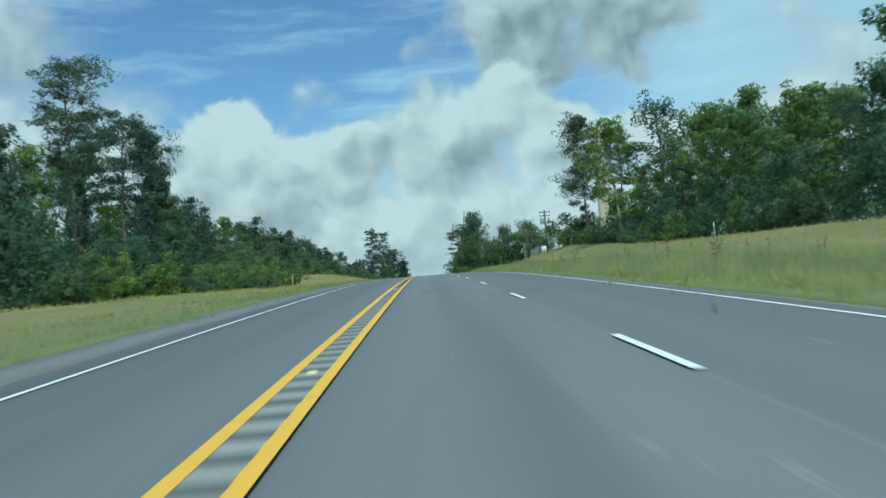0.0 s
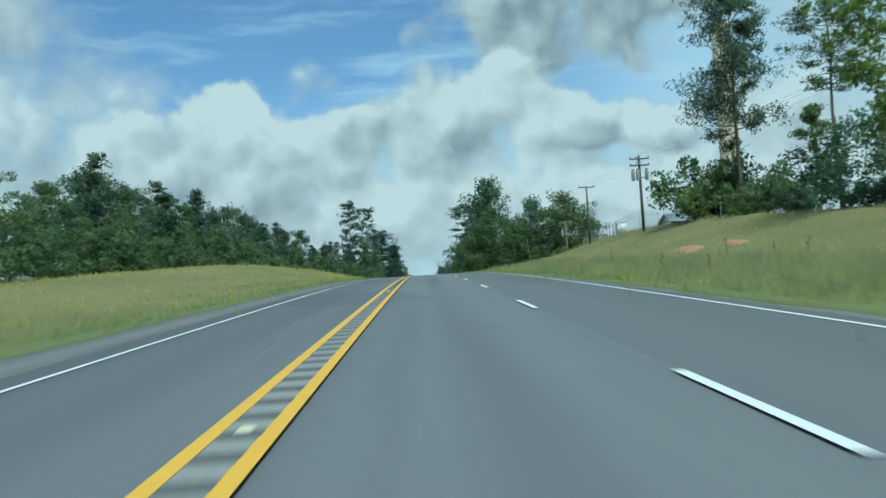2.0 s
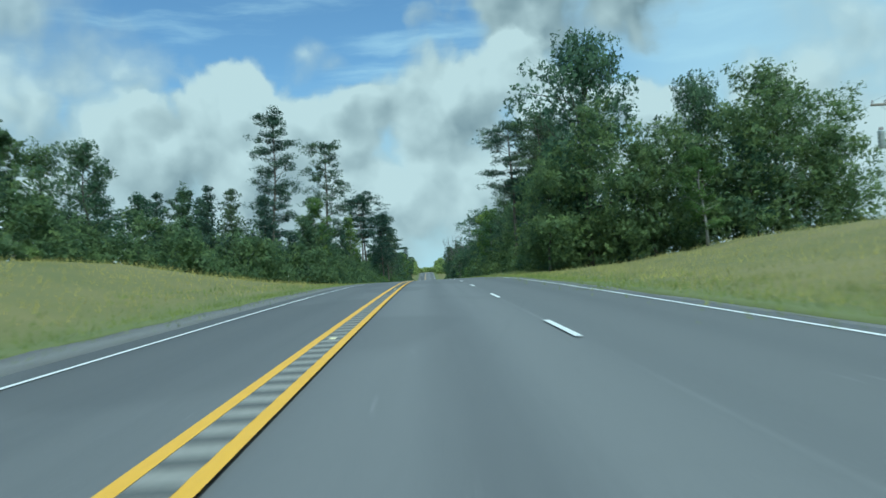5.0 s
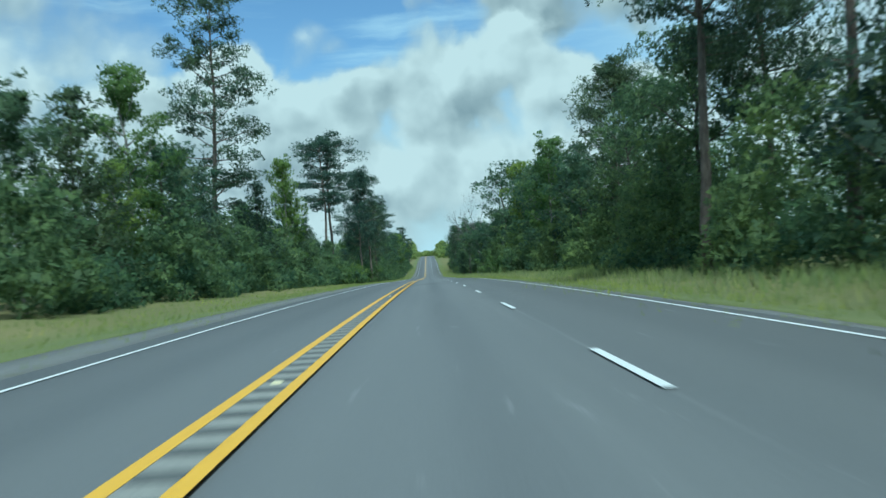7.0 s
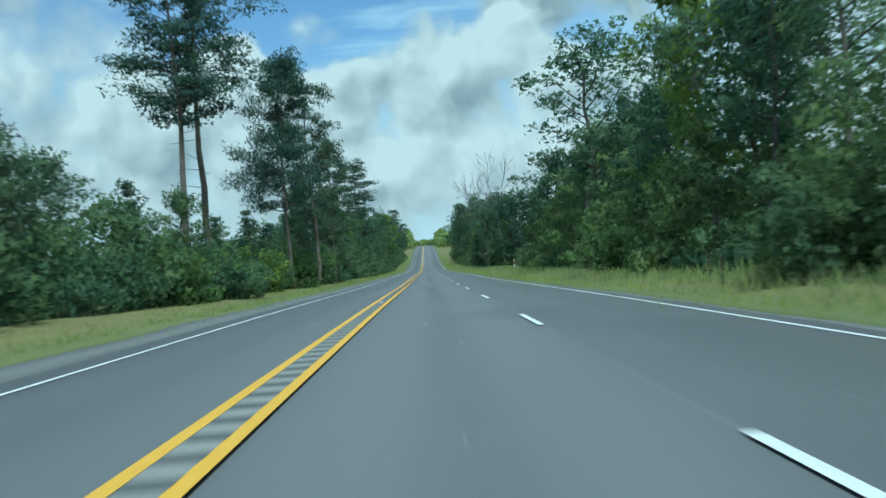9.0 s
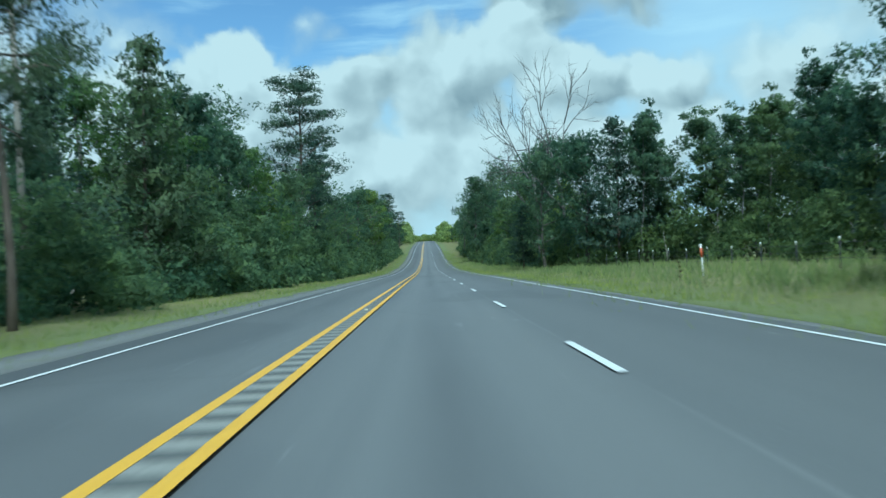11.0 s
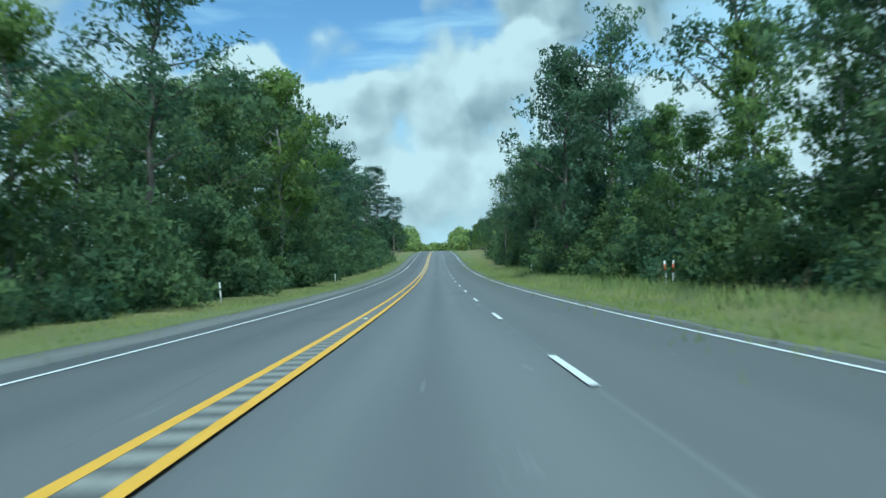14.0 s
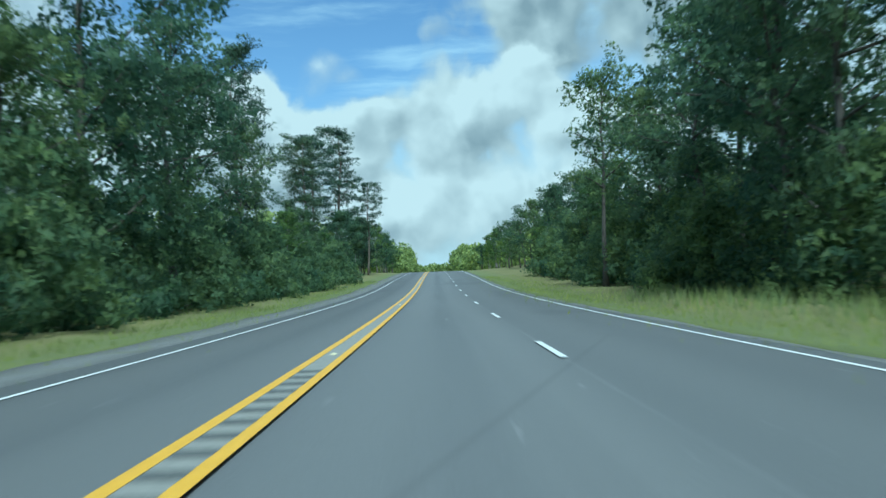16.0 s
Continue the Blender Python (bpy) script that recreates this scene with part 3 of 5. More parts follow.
def broadleaf(seed, height=15.0, spread=4.2, low=0.22, leaves=4300, size=0.42, lean=0.0, girth=1.0, full=1.0):
    """A broad-leaved tree: trunk with limbs, and a crown of clumps."""
    rng = np.random.default_rng(seed)
    g = Geo()
    base = height * low
    top = height * 0.86
    n = 9
    hs = np.linspace(-0.25, top, n)
    bend = np.cumsum(rng.normal(size=(n, 2)) * 0.16, axis=0) + np.linspace(0, lean, n)[:, None]
    pts = np.stack([bend[:, 0], bend[:, 1], hs], 1)
    r = (0.011 * height + 0.05) * girth
    rad = r * np.linspace(1.0, 0.22, n)
    rad[0] *= 1.5
    g.tube(pts, rad, 8)
    cents, radii = [], []
    for i in range(17):
        f = (i + 0.5) / 17
        h = base + (top - base) * f ** 0.85
        at = np.array([np.interp(h, hs, pts[:, 0]), np.interp(h, hs, pts[:, 1]), h])
        az = i * 2.4 + rng.uniform(-0.4, 0.4)
        prof = math.sin(math.pi * (0.16 + 0.80 * f)) ** 0.7
        L = spread * prof * rng.uniform(0.65, 1.15)
        tilt = rng.uniform(0.25, 0.75) + f * 0.5
        way = (math.cos(az), math.sin(az), tilt)
        lp = limb(g, rng, at, np.array(way) / np.linalg.norm(way), L, r * (0.42 - 0.22 * f), 4)
        for q in (1, 2, 3, 4):
            cents.append(lp[q] + rng.normal(size=3) * 0.3)
            radii.append(rng.uniform(0.62, 1.12) * full * spread / 4)
            if q > 2 and rng.random() < 0.5:
                sub = limb(g, rng, lp[q], rng.normal(size=3) + np.array(way), L * 0.4, r * 0.1, 2, sides=3)
                cents.append(sub[-1])
                radii.append(rng.uniform(0.55, 1.0) * full * spread / 4)
    for _ in range(4):
        cents.append(pts[-1] + rng.normal(size=3) * np.array([0.7, 0.7, 0.5]) + (0, 0, height * 0.05))
        radii.append(rng.uniform(0.6, 1.0) * spread / 4)
    cents, radii = np.array(cents), np.array(radii)
    w = radii ** 2
    pick = rng.choice(len(cents), leaves, p=w / w.sum())
    o = ball(leaves, rng)
    p = cents[pick] + o * radii[pick][:, None] * np.array([1.15, 1.15, 0.8])
    axis = p * np.array([1, 1, 0]) / spread
    far_in = np.linalg.norm(o, axis=1)
    return g, cards(p, size, size * 0.8, rng, out=o + axis * 0.6, grow=1.75 - 0.95 * far_in)


def pine(seed, height=22.0, clear=0.5, spread=3.6, lean=0.0, size=0.36, nb=30, broad=False):
    """A tall loblolly: clear trunk, uneven rising limbs, tufts of needles in rounded puffs."""
    rng = np.random.default_rng(seed)
    g = Geo()
    n = 10
    hs = np.linspace(-0.25, height * (0.88 if broad else 0.97), n)
    bend = np.cumsum(rng.normal(size=(n, 2)) * 0.12, axis=0) + np.linspace(0, lean, n)[:, None] ** 1.0
    pts = np.stack([bend[:, 0], bend[:, 1], hs], 1)
    r = 0.0085 * height + 0.05
    rad = r * np.linspace(1.0, 0.16, n)
    rad[0] *= 1.3
    g.tube(pts, rad, 8)
    spots = []

    def puff(p, a):
        a *= 1.15 if broad else 1.0
        for _ in range(3):
            spots.append((*(p + rng.normal(size=3) * a * np.array([0.6, 0.6, 0.26])), a * rng.uniform(0.65, 1.05)))

    heavy = rng.uniform(0, 6.28)                          # the crown leans out to one side
    for i in range(nb):
        f = (i + rng.uniform(0, 0.9)) / nb
        h = height * (clear + ((0.87 if broad else 0.965) - clear) * f)
        at = np.array([np.interp(h, hs, pts[:, 0]), np.interp(h, hs, pts[:, 1]), h])
        az = i * 2.4 + rng.uniform(-0.7, 0.7)
        prof = math.sqrt(max(0.05, 1 - ((f - 0.38) / 0.66) ** 2)) if broad else 0.40 + 0.60 * math.sin(math.pi * (0.12 + 0.78 * f))
        L = spread * prof * rng.uniform(0.40, 1.15) * (1 + 0.28 * math.cos(az - heavy))
        way = np.array([math.cos(az), math.sin(az), rng.uniform(-0.08, 0.30) + (1.5 * f * f if broad else 0.55 * f)])
        lp = limb(g, rng, at, way / np.linalg.norm(way), L, r * 0.26 * (1 - 0.55 * f), 5, droop=-0.05, wob=0.17, sides=4)
        puff(lp[5], 0.48 + 0.11 * L)
        if L > 1.3:
            puff(lp[4] + rng.normal(size=3) * np.array([0.35, 0.35, 0.12]), 0.42 + 0.10 * L)
        if L > 2.2 or broad:
            q = lp[3] - lp[2]
            side = np.cross(q, (0, 0, 1.0)) * rng.choice((-1, 1))
            twig = limb(g, rng, lp[2], (q + side) / (np.linalg.norm(q + side) + 1e-6), L * 0.42, r * 0.09, 3, droop=-0.06, sides=3)
            puff(twig[-1], 0.34 + 0.08 * L)
        if broad:
            puff(lp[3], 0.40 + 0.09 * L)
    for k in range(4):
        puff(pts[-1] + rng.normal(size=3) * np.array([0.55, 0.55, 0.25]) + (0, 0, height * 0.006), 0.55)
    for i in range(5):                                    # bare snags below the crown
        h = height * (clear - rng.uniform(0.02, 0.20))
        at = np.array([np.interp(h, hs, pts[:, 0]), np.interp(h, hs, pts[:, 1]), h])
        az = rng.uniform(0, 6.28)
        limb(g, rng, at, np.array([math.cos(az), math.sin(az), 0.1]), rng.uniform(0.4, 1.6), r * 0.12, 3, sides=4)
    spots = np.array(spots)
    per = 34 if broad else 28
    c = np.repeat(spots, per, axis=0)
    o = ball(len(c), rng)
    return g, cards(c[:, :3] + o * c[:, 3:] * np.array([1.1, 1.1, 0.55]), size, size * 0.40, rng, up=0.35, out=o + np.array([0, 0, 0.6]))


def conifer(seed, height=10.0, spread=2.7, size=0.40):
    """A young, pointed pine with whorls of rising branches and foliage low down."""
    rng = np.random.default_rng(seed)
    g = Geo()
    hs = np.linspace(-0.2, height * 0.98, 7)
    bend = np.cumsum(rng.normal(size=(7, 2)) * 0.07, axis=0)
    pts = np.stack([bend[:, 0], bend[:, 1], hs], 1)
    r = 0.009 * height + 0.03
    g.tube(pts, r * np.linspace(1, 0.12, 7), 7)
    spots = []
    for w in range(13):                                   # whorls
        f = (w + rng.uniform(-0.2, 0.2)) / 12.4
        f = min(max(f, 0.0), 1.0)
        h = height * (0.12 + 0.84 * f)
        at = np.array([np.interp(h, hs, pts[:, 0]), np.interp(h, hs, pts[:, 1]), h])
        a0 = rng.uniform(0, 6.28)
        for b in range(5):
            az = a0 + b * 1.257 + rng.uniform(-0.3, 0.3)
            L = spread * (1.02 - f) ** 0.72 * rng.uniform(0.45, 1.2) + 0.2
            way = np.array([math.cos(az), math.sin(az), rng.uniform(0.15, 0.55)])
            lp = limb(g, rng, at, way / np.linalg.norm(way), L, r * 0.22 * (1.1 - f), 3, droop=-0.05, wob=0.14, sides=3)
            for q in np.linspace(0.3, 1, max(2, int(L * 2.2))):
                j = q * 3
                k0 = min(2, int(j))
                spots.append((*(lp[k0] + (lp[k0 + 1] - lp[k0]) * (j - k0)), 0.20 + 0.16 * q * min(L, 2)))
    spots.append((*pts[-1], 0.25))
    spots = np.array(spots)
    c = np.repeat(spots, 17, axis=0)
    o = ball(len(c), rng)
    p = c[:, :3] + o * c[:, 3:] * np.array([1.5, 1.5, 1.0])
    return g, cards(p, size, size * 0.5, rng, up=0.5, out=o + p * np.array([0.35, 0.35, 0]) + np.array([0, 0, 0.4]))


def shrub(seed, height=3.0, spread=1.6, leaves=2400, size=0.22):
    rng = np.random.default_rng(seed)
    g = Geo()
    cents = []
    for i in range(9):
        az = i * 2.4 + rng.uniform(-0.4, 0.4)
        way = np.array([math.cos(az) * 0.5, math.sin(az) * 0.5, 1.0])
        lp = limb(g, rng, (math.cos(az) * 0.15, math.sin(az) * 0.15, -0.1), way / np.linalg.norm(way), height * rng.uniform(0.6, 1.0), 0.035, 5, wob=0.22, sides=4)
        for q in (1, 2, 3, 4, 5):
            cents.append(lp[q] + rng.normal(size=3) * 0.2 * spread)
    cents = np.array(cents)
    pick = rng.integers(0, len(cents), leaves)
    o = ball(leaves, rng)
    p = cents[pick] + o * np.array([0.55, 0.55, 0.42]) * spread * 0.62
    p[:, 2] = np.maximum(p[:, 2], 0.02)
    return g, cards(p, size, size * 0.75, rng, out=o + np.array([0, 0, 0.3]), grow=1.8 - np.linalg.norm(o, axis=1))


def bare(seed, height=18.0):
    """A dead tree: forked trunk, and bare branches apart from it."""
    rng = np.random.default_rng(seed)
    g, twigs = Geo(), Geo()

    def grow(p, d, L, r, depth):
        lp = limb(g if depth > 3 else twigs, rng, p, d, L, r, 5, wob=0.10, sides=6 if depth > 2 else 4)
        if depth == 0:
            return
        for q, cnt in ((3, 1), (4, 1), (5, 2)):
            for _ in range(cnt):
                nd = (lp[q] - lp[q - 1]) / np.linalg.norm(lp[q] - lp[q - 1]) + rng.normal(size=3) * 0.5 + np.array([0, 0, 0.14])
                grow(lp[q], nd / np.linalg.norm(nd), L * rng.uniform(0.48, 0.68), r * 0.52, depth - 1)

    grow(np.array([0, 0, -0.3]), np.array([0.04, 0, 1.0]), height * 0.5, 0.25, 4)
    return g, twigs


BANK = {}
SPEC = {
    "oak": (broadleaf, LEAF, BARK, "broadleaf_tree", 4), "gum": (broadleaf, LEAF_YOUNG, BARK_PALE, "broadleaf_tree", 2),
    "pine": (pine, NEEDLE, BARK_PINE, "pine_tree", 4), "bigpine": (pine, NEEDLE, BARK_PINE, "pine_tree", 2), "conifer": (conifer, NEEDLE, BARK_PINE, "young_pine", 3),
    "slim": (broadleaf, LEAF, BARK_PALE, "slender_tree", 3), "shrub": (shrub, SCRUB, BARK, "shrub", 3), "greenbush": (shrub, LEAF_YOUNG, BARK, "shrub", 2),
    "dead": (bare, None, DEADWOOD, "dead_tree", 2), "fullpine": (pine, NEEDLE, BARK_PINE, "pine_tree", 2), "lacy": (broadleaf, LEAF, BARK, "broadleaf_tree", 2), "dome": (broadleaf, LEAF, BARK, "broadleaf_tree", 2),
}
ARGS = {
    "oak": dict(height=15, spread=4.4, low=0.12), "gum": dict(height=14, spread=3.2, low=0.14, leaves=4000, size=0.38), "pine": dict(height=22, clear=0.50, spread=3.6, nb=40), "bigpine": dict(height=20, clear=0.30, spread=5.0, nb=56, broad=True), "conifer": dict(height=10),
    "slim": dict(height=15, spread=2.6, low=0.36, leaves=3300, girth=0.45), "shrub": dict(height=3.0), "greenbush": dict(height=3.0, spread=1.4), "dead": dict(height=18), "fullpine": dict(height=22, clear=0.26, spread=3.5, nb=62), "dome": dict(height=15, spread=4.8, low=0.08, leaves=5600, full=1.3), "lacy": dict(height=16, spread=3.3, low=0.34, leaves=2100, size=0.36, girth=0.8),
}
NAMES = {
    "oak": ("dark green broadleaf tree at the forest edge", "tree"), "gum": ("light yellow-green broadleaf tree among darker trees", "tree"),
    "bigpine": ("large spreading pine with a dense rounded crown", "pine"), "pine": ("tall pine with a bare trunk and tiered crown", "pine"), "conifer": ("young bushy pine with needles down low", "pine"),
    "slim": ("slender pale-trunked tree with a high leafy crown", "tree"), "shrub": ("dense green shrub at the forest edge", "shrub"),
    "greenbush": ("bright green leafy bush on the grassy verge", "shrub"), "dead": ("bare dead tree with forking grey branches", "tree"),
    "fullpine": ("tall tiered pine with foliage well down its trunk", "pine"), "dome": ("dense round-headed dark green broadleaf tree", "tree"), "lacy": ("tall open-crowned tree with sky between its boughs", "tree"),
}
GROUPS = {"oak": "forest edge trees", "gum": "forest edge trees", "slim": "forest edge trees", "conifer": "young pines", "pine": "tall pines", "bigpine": "tall pines", "shrub": "shrubs along the forest", "greenbush": "bright bushes", "dead": "dead trees", "fullpine": "tall pines", "lacy": "forest edge trees", "dome": "forest edge trees"}


def plant(kind, x, y, height, turn=None, variant=None, wide=1.0, label="", **kw):
    """Plants one tree of a kind with its foot on the ground."""
    make, leafm, barkm, name, count = SPEC[kind]
    if variant is None:
        variant = random.randrange(count)
    turn = random.uniform(0, 360) if turn is None else turn
    key = (kind, variant)
    a = dict(ARGS[kind])
    h0 = a["height"]
    s = height / h0
    m = pose(x, y, float(ground_z(x, y)), 0, 0, turn) @ Matrix.Diagonal((s * wide, s * wide, s, 1))
    text, cat = NAMES[kind]
    if key not in BANK:
        ob = root(name, m, label or text, cat, GROUPS[kind])
        g, leaf = make(100 + variant * 17 + len(kind), **a)
        part("trunk", g.mesh(name + "_trunk", barkm, True), ob)
        if isinstance(leaf, Geo):
            part("branches", leaf.mesh(name + "_branches", barkm), ob)
        else:
            part("crown", mesh_from(name + "_crown", leaf[0], leaf[1], leafm, normals=leaf[2]), ob)
        BANK[key] = ob
        return ob
    ob = copy_thing(BANK[key], m)
    ob.matrix_basis = m
    ob["label"] = label or text
    return ob

# ---- single trees that stand out ----
random.seed(11)
# kind, x, y, top z, variant, width
LEFT_HILL = [
    ("pine", -25.15, 68.0, 21.6, 0, 1.15), ("pine", -27.2, 86.0, 21.6, 3, 1.3), ("bigpine", -28.4, 98.0, 23.2, 0, 0.72), ("pine", -28.9, 100.0, 19.0, 2, 0.9), ("pine", -34.0, 94.0, 22.5, 1, 1.2),
    ("oak", -34.0, 88.0, 19.0, 0, 1.0), ("oak", -31.0, 104.0, 16.5, 1, 0.9), ("oak", -33.0, 165.0, 19.0, 2, 1.0), ("slim", -24.6, 165.5, 16.2, 0, 1.1), ("oak", -27.1, 194.8, 16.8, 3, 0.8), ("slim", -25.1, 217.0, 16.4, 1, 1.2),
]
RIGHT_HILL = [
    ("bigpine", 28.5, 147.0, 31.2, 1, 0.72), ("pine", 33.4, 139.0, 25.9, 2, 0.95), ("gum", 28.2, 119.0, 24.8, 0, 1.0), ("lacy", 34.3, 119.0, 27.2, 0, 1.2), ("oak", 38.8, 117.0, 24.0, 3, 1.0), ("lacy", 42.5, 112.0, 23.0, 1, 1.2),
    ("gum", 47.5, 119.0, 28.0, 1, 1.0), ("oak", 54.0, 118.0, 25.0, 2, 1.1), ("gum", 44.0, 97.0, 21.0, 1, 1.1), ("gum", 42.0, 84.0, 19.0, 0, 1.2), ("oak", 37.0, 74.0, 17.0, 2, 1.0), ("oak", 34.0, 60.0, 15.5, 3, 1.1),
    ("gum", 33.0, 105.0, 17.0, 1, 1.0), ("gum", 38.0, 94.0, 17.5, 0, 1.0),
]
COPSE = [
    ("dome", 15.2, 258.0, 26.6, 1, 0.86), ("dome", 11.6, 256.0, 15.0, 0, 0.8), ("dome", 20.5, 256.0, 16.0, 1, 0.9), ("dome", 25.0, 256.0, 21.8, 0, 0.62), ("gum", 23.0, 250.0, 15.0, 0, 1.0),
    ("dome", 32.8, 258.0, 22.6, 1, 1.05), ("dome", 37.4, 259.0, 17.0, 0, 0.85), ("dome", 28.5, 254.0, 16.0, 1, 0.9),
]
FIRST_WOOD = [
    ("fullpine", -14.0, 323.5, 27.2, 0, 1.0), ("fullpine", -16.5, 284.0, 25.0, 1, 0.95), ("gum", -13.7, 300.7, 17.3, 0, 0.8), ("slim", -12.1, 286.7, 13.6, 2, 1.0),
    ("gum", -12.4, 344.7, 17.4, 1, 0.75), ("pine", -13.2, 386.0, 23.6, 1, 1.15), ("pine", -12.1, 389.0, 24.9, 3, 1.2), ("bigpine", -9.4, 402.0, 21.6, 0, 0.75),
    ("fullpine", -8.9, 415.0, 20.4, 0, 0.95), ("bigpine", -8.6, 428.0, 17.6, 1, 0.62), ("oak", -11.2, 424.0, 12.5, 1, 0.9),
    ("bigpine", 15.4, 320.0, 20.4, 1, 0.9), ("bigpine", 17.0, 296.0, 25.5, 0, 0.85), ("pine", 15.5, 285.0, 24.0, 3, 1.3), ("gum", 12.9, 336.6, 17.0, 1, 0.9),
    ("lacy", 13.0, 395.4, 20.5, 1, 1.3), ("lacy", 16.8, 388.0, 18.3, 0, 1.2), ("gum", 14.5, 372.0, 18.2, 0, 0.9),
]
CLEARING = [
    ("dead", 15.4, 494.0, 20.2, 0, 0.85), ("dead", 13.0, 497.0, 17.0, 1, 0.65), ("fullpine", -13.2, 502.6, 20.8, 1, 1.35), ("pine", -12.6, 519.0, 16.0, 0, 1.0), ("lacy", -15.2, 480.0, 16.6, 0, 1.0),
    ("slim", 20.7, 485.0, 14.2, 0, 1.0), ("slim", 27.8, 487.0, 14.0, 1, 1.2), ("lacy", 31.7, 485.0, 11.2, 0, 1.2), ("slim", 26.0, 475.8, 12.5, 2, 1.2), ("slim", 29.4, 481.0, 12.0, 0, 1.2), ("slim", 23.2, 487.0, 10.0, 1, 1.1), ("slim", 33.5, 470.0, 12.5, 2, 1.3), ("pine", 12.6, 291.0, 23.5, 1, 1.3),
]
LAST_WOOD = [
    ("lacy", 15.5, 516.0, 15.5, 0, 1.2), ("lacy", 14.6, 527.0, 13.8, 1, 1.2), ("oak", 17.6, 508.0, 14.5, 2, 1.0), ("lacy", 18.4, 534.0, 15.0, 0, 1.2),
    ("fullpine", -11.8, 721.0, 19.6, 0, 1.2), ("fullpine", -11.6, 690.0, 13.2, 1, 1.1), ("pine", -8.8, 735.0, 13.8, 2, 1.0), ("fullpine", -11.4, 661.0, 15.0, 0, 1.0), ("pine", -13.4, 706.0, 16.5, 3, 1.2),
    ("lacy", 16.3, 565.0, 17.0, 0, 0.9), ("lacy", 14.8, 591.0, 19.4, 1, 0.9), ("oak", 12.6, 592.0, 16.2, 0, 0.85), ("gum", 15.6, 552.0, 9.6, 1, 0.8), ("lacy", 18.2, 546.0, 12.5, 1, 1.1), ("dome", 16.0, 602.0, 15.5, 0, 0.9), ("oak", 16.6, 640.0, 14.2, 1, 1.1), ("oak", 14.4, 632.0, 13.6, 2, 1.0), ("oak", 19.0, 650.0, 15.5, 3, 1.1),
    ("oak", 13.2, 626.0, 12.0, 3, 0.9), ("lacy", 18.4, 628.0, 14.5, 1, 1.2), ("lacy", 12.2, 656.0, 13.2, 0, 0.95), ("lacy", 14.2, 641.0, 11.5, 1, 1.2),
]
LAST_WOOD_LEFT = [
    ("lacy", -11.8, 512.0, 13.5, 1, 1.2), ("lacy", -12.0, 523.0, 12.5, 0, 1.2),
    ("lacy", -10.6, 560.0, 13.6, 0, 1.2), ("lacy", -11.4, 545.0, 11.2, 1, 1.2), ("lacy", -11.6, 534.0, 11.0, 0, 1.2), ("gum", -10.4, 588.0, 14.4, 0, 0.9), ("oak", -10.6, 600.0, 14.2, 2, 0.9), ("lacy", -11.6, 644.0, 14.2, 1, 1.2),
]
taken = []
for kind, x, y, top, var, wide in LEFT_HILL + RIGHT_HILL + COPSE + FIRST_WOOD + CLEARING + LAST_WOOD + LAST_WOOD_LEFT:
    plant(kind, x, y, top - float(ground_z(x, y)), variant=var, wide=wide)
    taken.append((x, y))


def clear_of(x, y, r=2.4):
    return all((x - a) ** 2 + (y - b) ** 2 > r * r for a, b in taken)


# ---- forest edges: rows of single trees ----
def edge_left(y):
    return np.interp(y, [-60, 60, 84, 100, 230, 262, 285, 430, 455, 640, 700, 1000], [-20, -21, -21, -26.5, -24, -16, -12.2, -12.0, -11.2, -10.8, -9.8, -9.6])


def edge_right(y):
    return np.interp(y, [-60, 40, 80, 145, 152, 246, 252, 275, 425, 436, 480, 492, 1000], [28, 29, 29, 32, 60, 60, 16, 14, 14, 24, 26, 14.5, 14.5])


def tall_left(y):
    return np.interp(y, [-60, 90, 140, 230, 270, 350, 365, 375, 385, 440, 452, 470, 485, 500, 556, 570, 600, 650, 660, 690, 760, 1000], [9, 10.5, 9.5, 8.2, 8, 9.5, 8.5, 6.5, 6, 8, 13, 14, 13, 10.5, 12, 14.5, 15.5, 15, 9, 8.5, 9.5, 9])


def tall_right(y):
    return np.interp(y, [-60, 100, 150, 250, 290, 330, 420, 490, 550, 562, 584, 590, 601, 605, 622, 627, 660, 690, 760, 1000], [13, 15, 11, 11.5, 12, 11.5, 12.5, 11, 10.5, 10.5, 10.5, 11.5, 11.5, 9.5, 9.5, 11.5, 12, 9.5, 9, 9])


def row(side, y0, y1, step, back, seed):
    random.seed(seed)
    y = y0
    while y < y1:
        e = float(edge_left(y) if side < 0 else edge_right(y))
        if not (side > 0 and 151 < y < 246):
            x = e + side * (back + random.uniform(-0.8, 1.6))
            yy = y + random.uniform(-1, 1)
            h = float(tall_left(y) if side < 0 else tall_right(y)) * random.choice((0.68, 0.8, 0.9, 1.0, 1.08, 1.16))
            if clear_of(x, yy):
                r = random.random()
                open_wood = side > 0 and 432 < y < 488
                if open_wood:
                    kind = "slim" if r < 0.7 else "oak"
                elif side < 0 and y < 282:
                    kind = "conifer" if r < 0.46 else "slim" if r < 0.54 else "oak" if r < 0.92 else "gum"
                elif side > 0 and y < 152:
                    kind = "oak" if r < 0.25 else "gum" if r < 0.85 else "lacy"
                elif y > 480:
                    kind = "oak" if r < 0.34 else "lacy" if r < 0.58 else "slim" if r < 0.66 else "conifer" if r < 0.72 else "gum"
                elif side < 0 and y < 450:
                    kind = "oak" if r < 0.26 else "conifer" if r < 0.78 else "lacy" if r < 0.9 else "gum"
                else:
                    kind = "oak" if r < 0.46 else "lacy" if r < 0.66 else "conifer" if r < 0.86 else "gum"
                plant(kind, x, yy, h, wide=random.uniform(0.85, 1.15))
                taken.append((x, yy))
        y += step


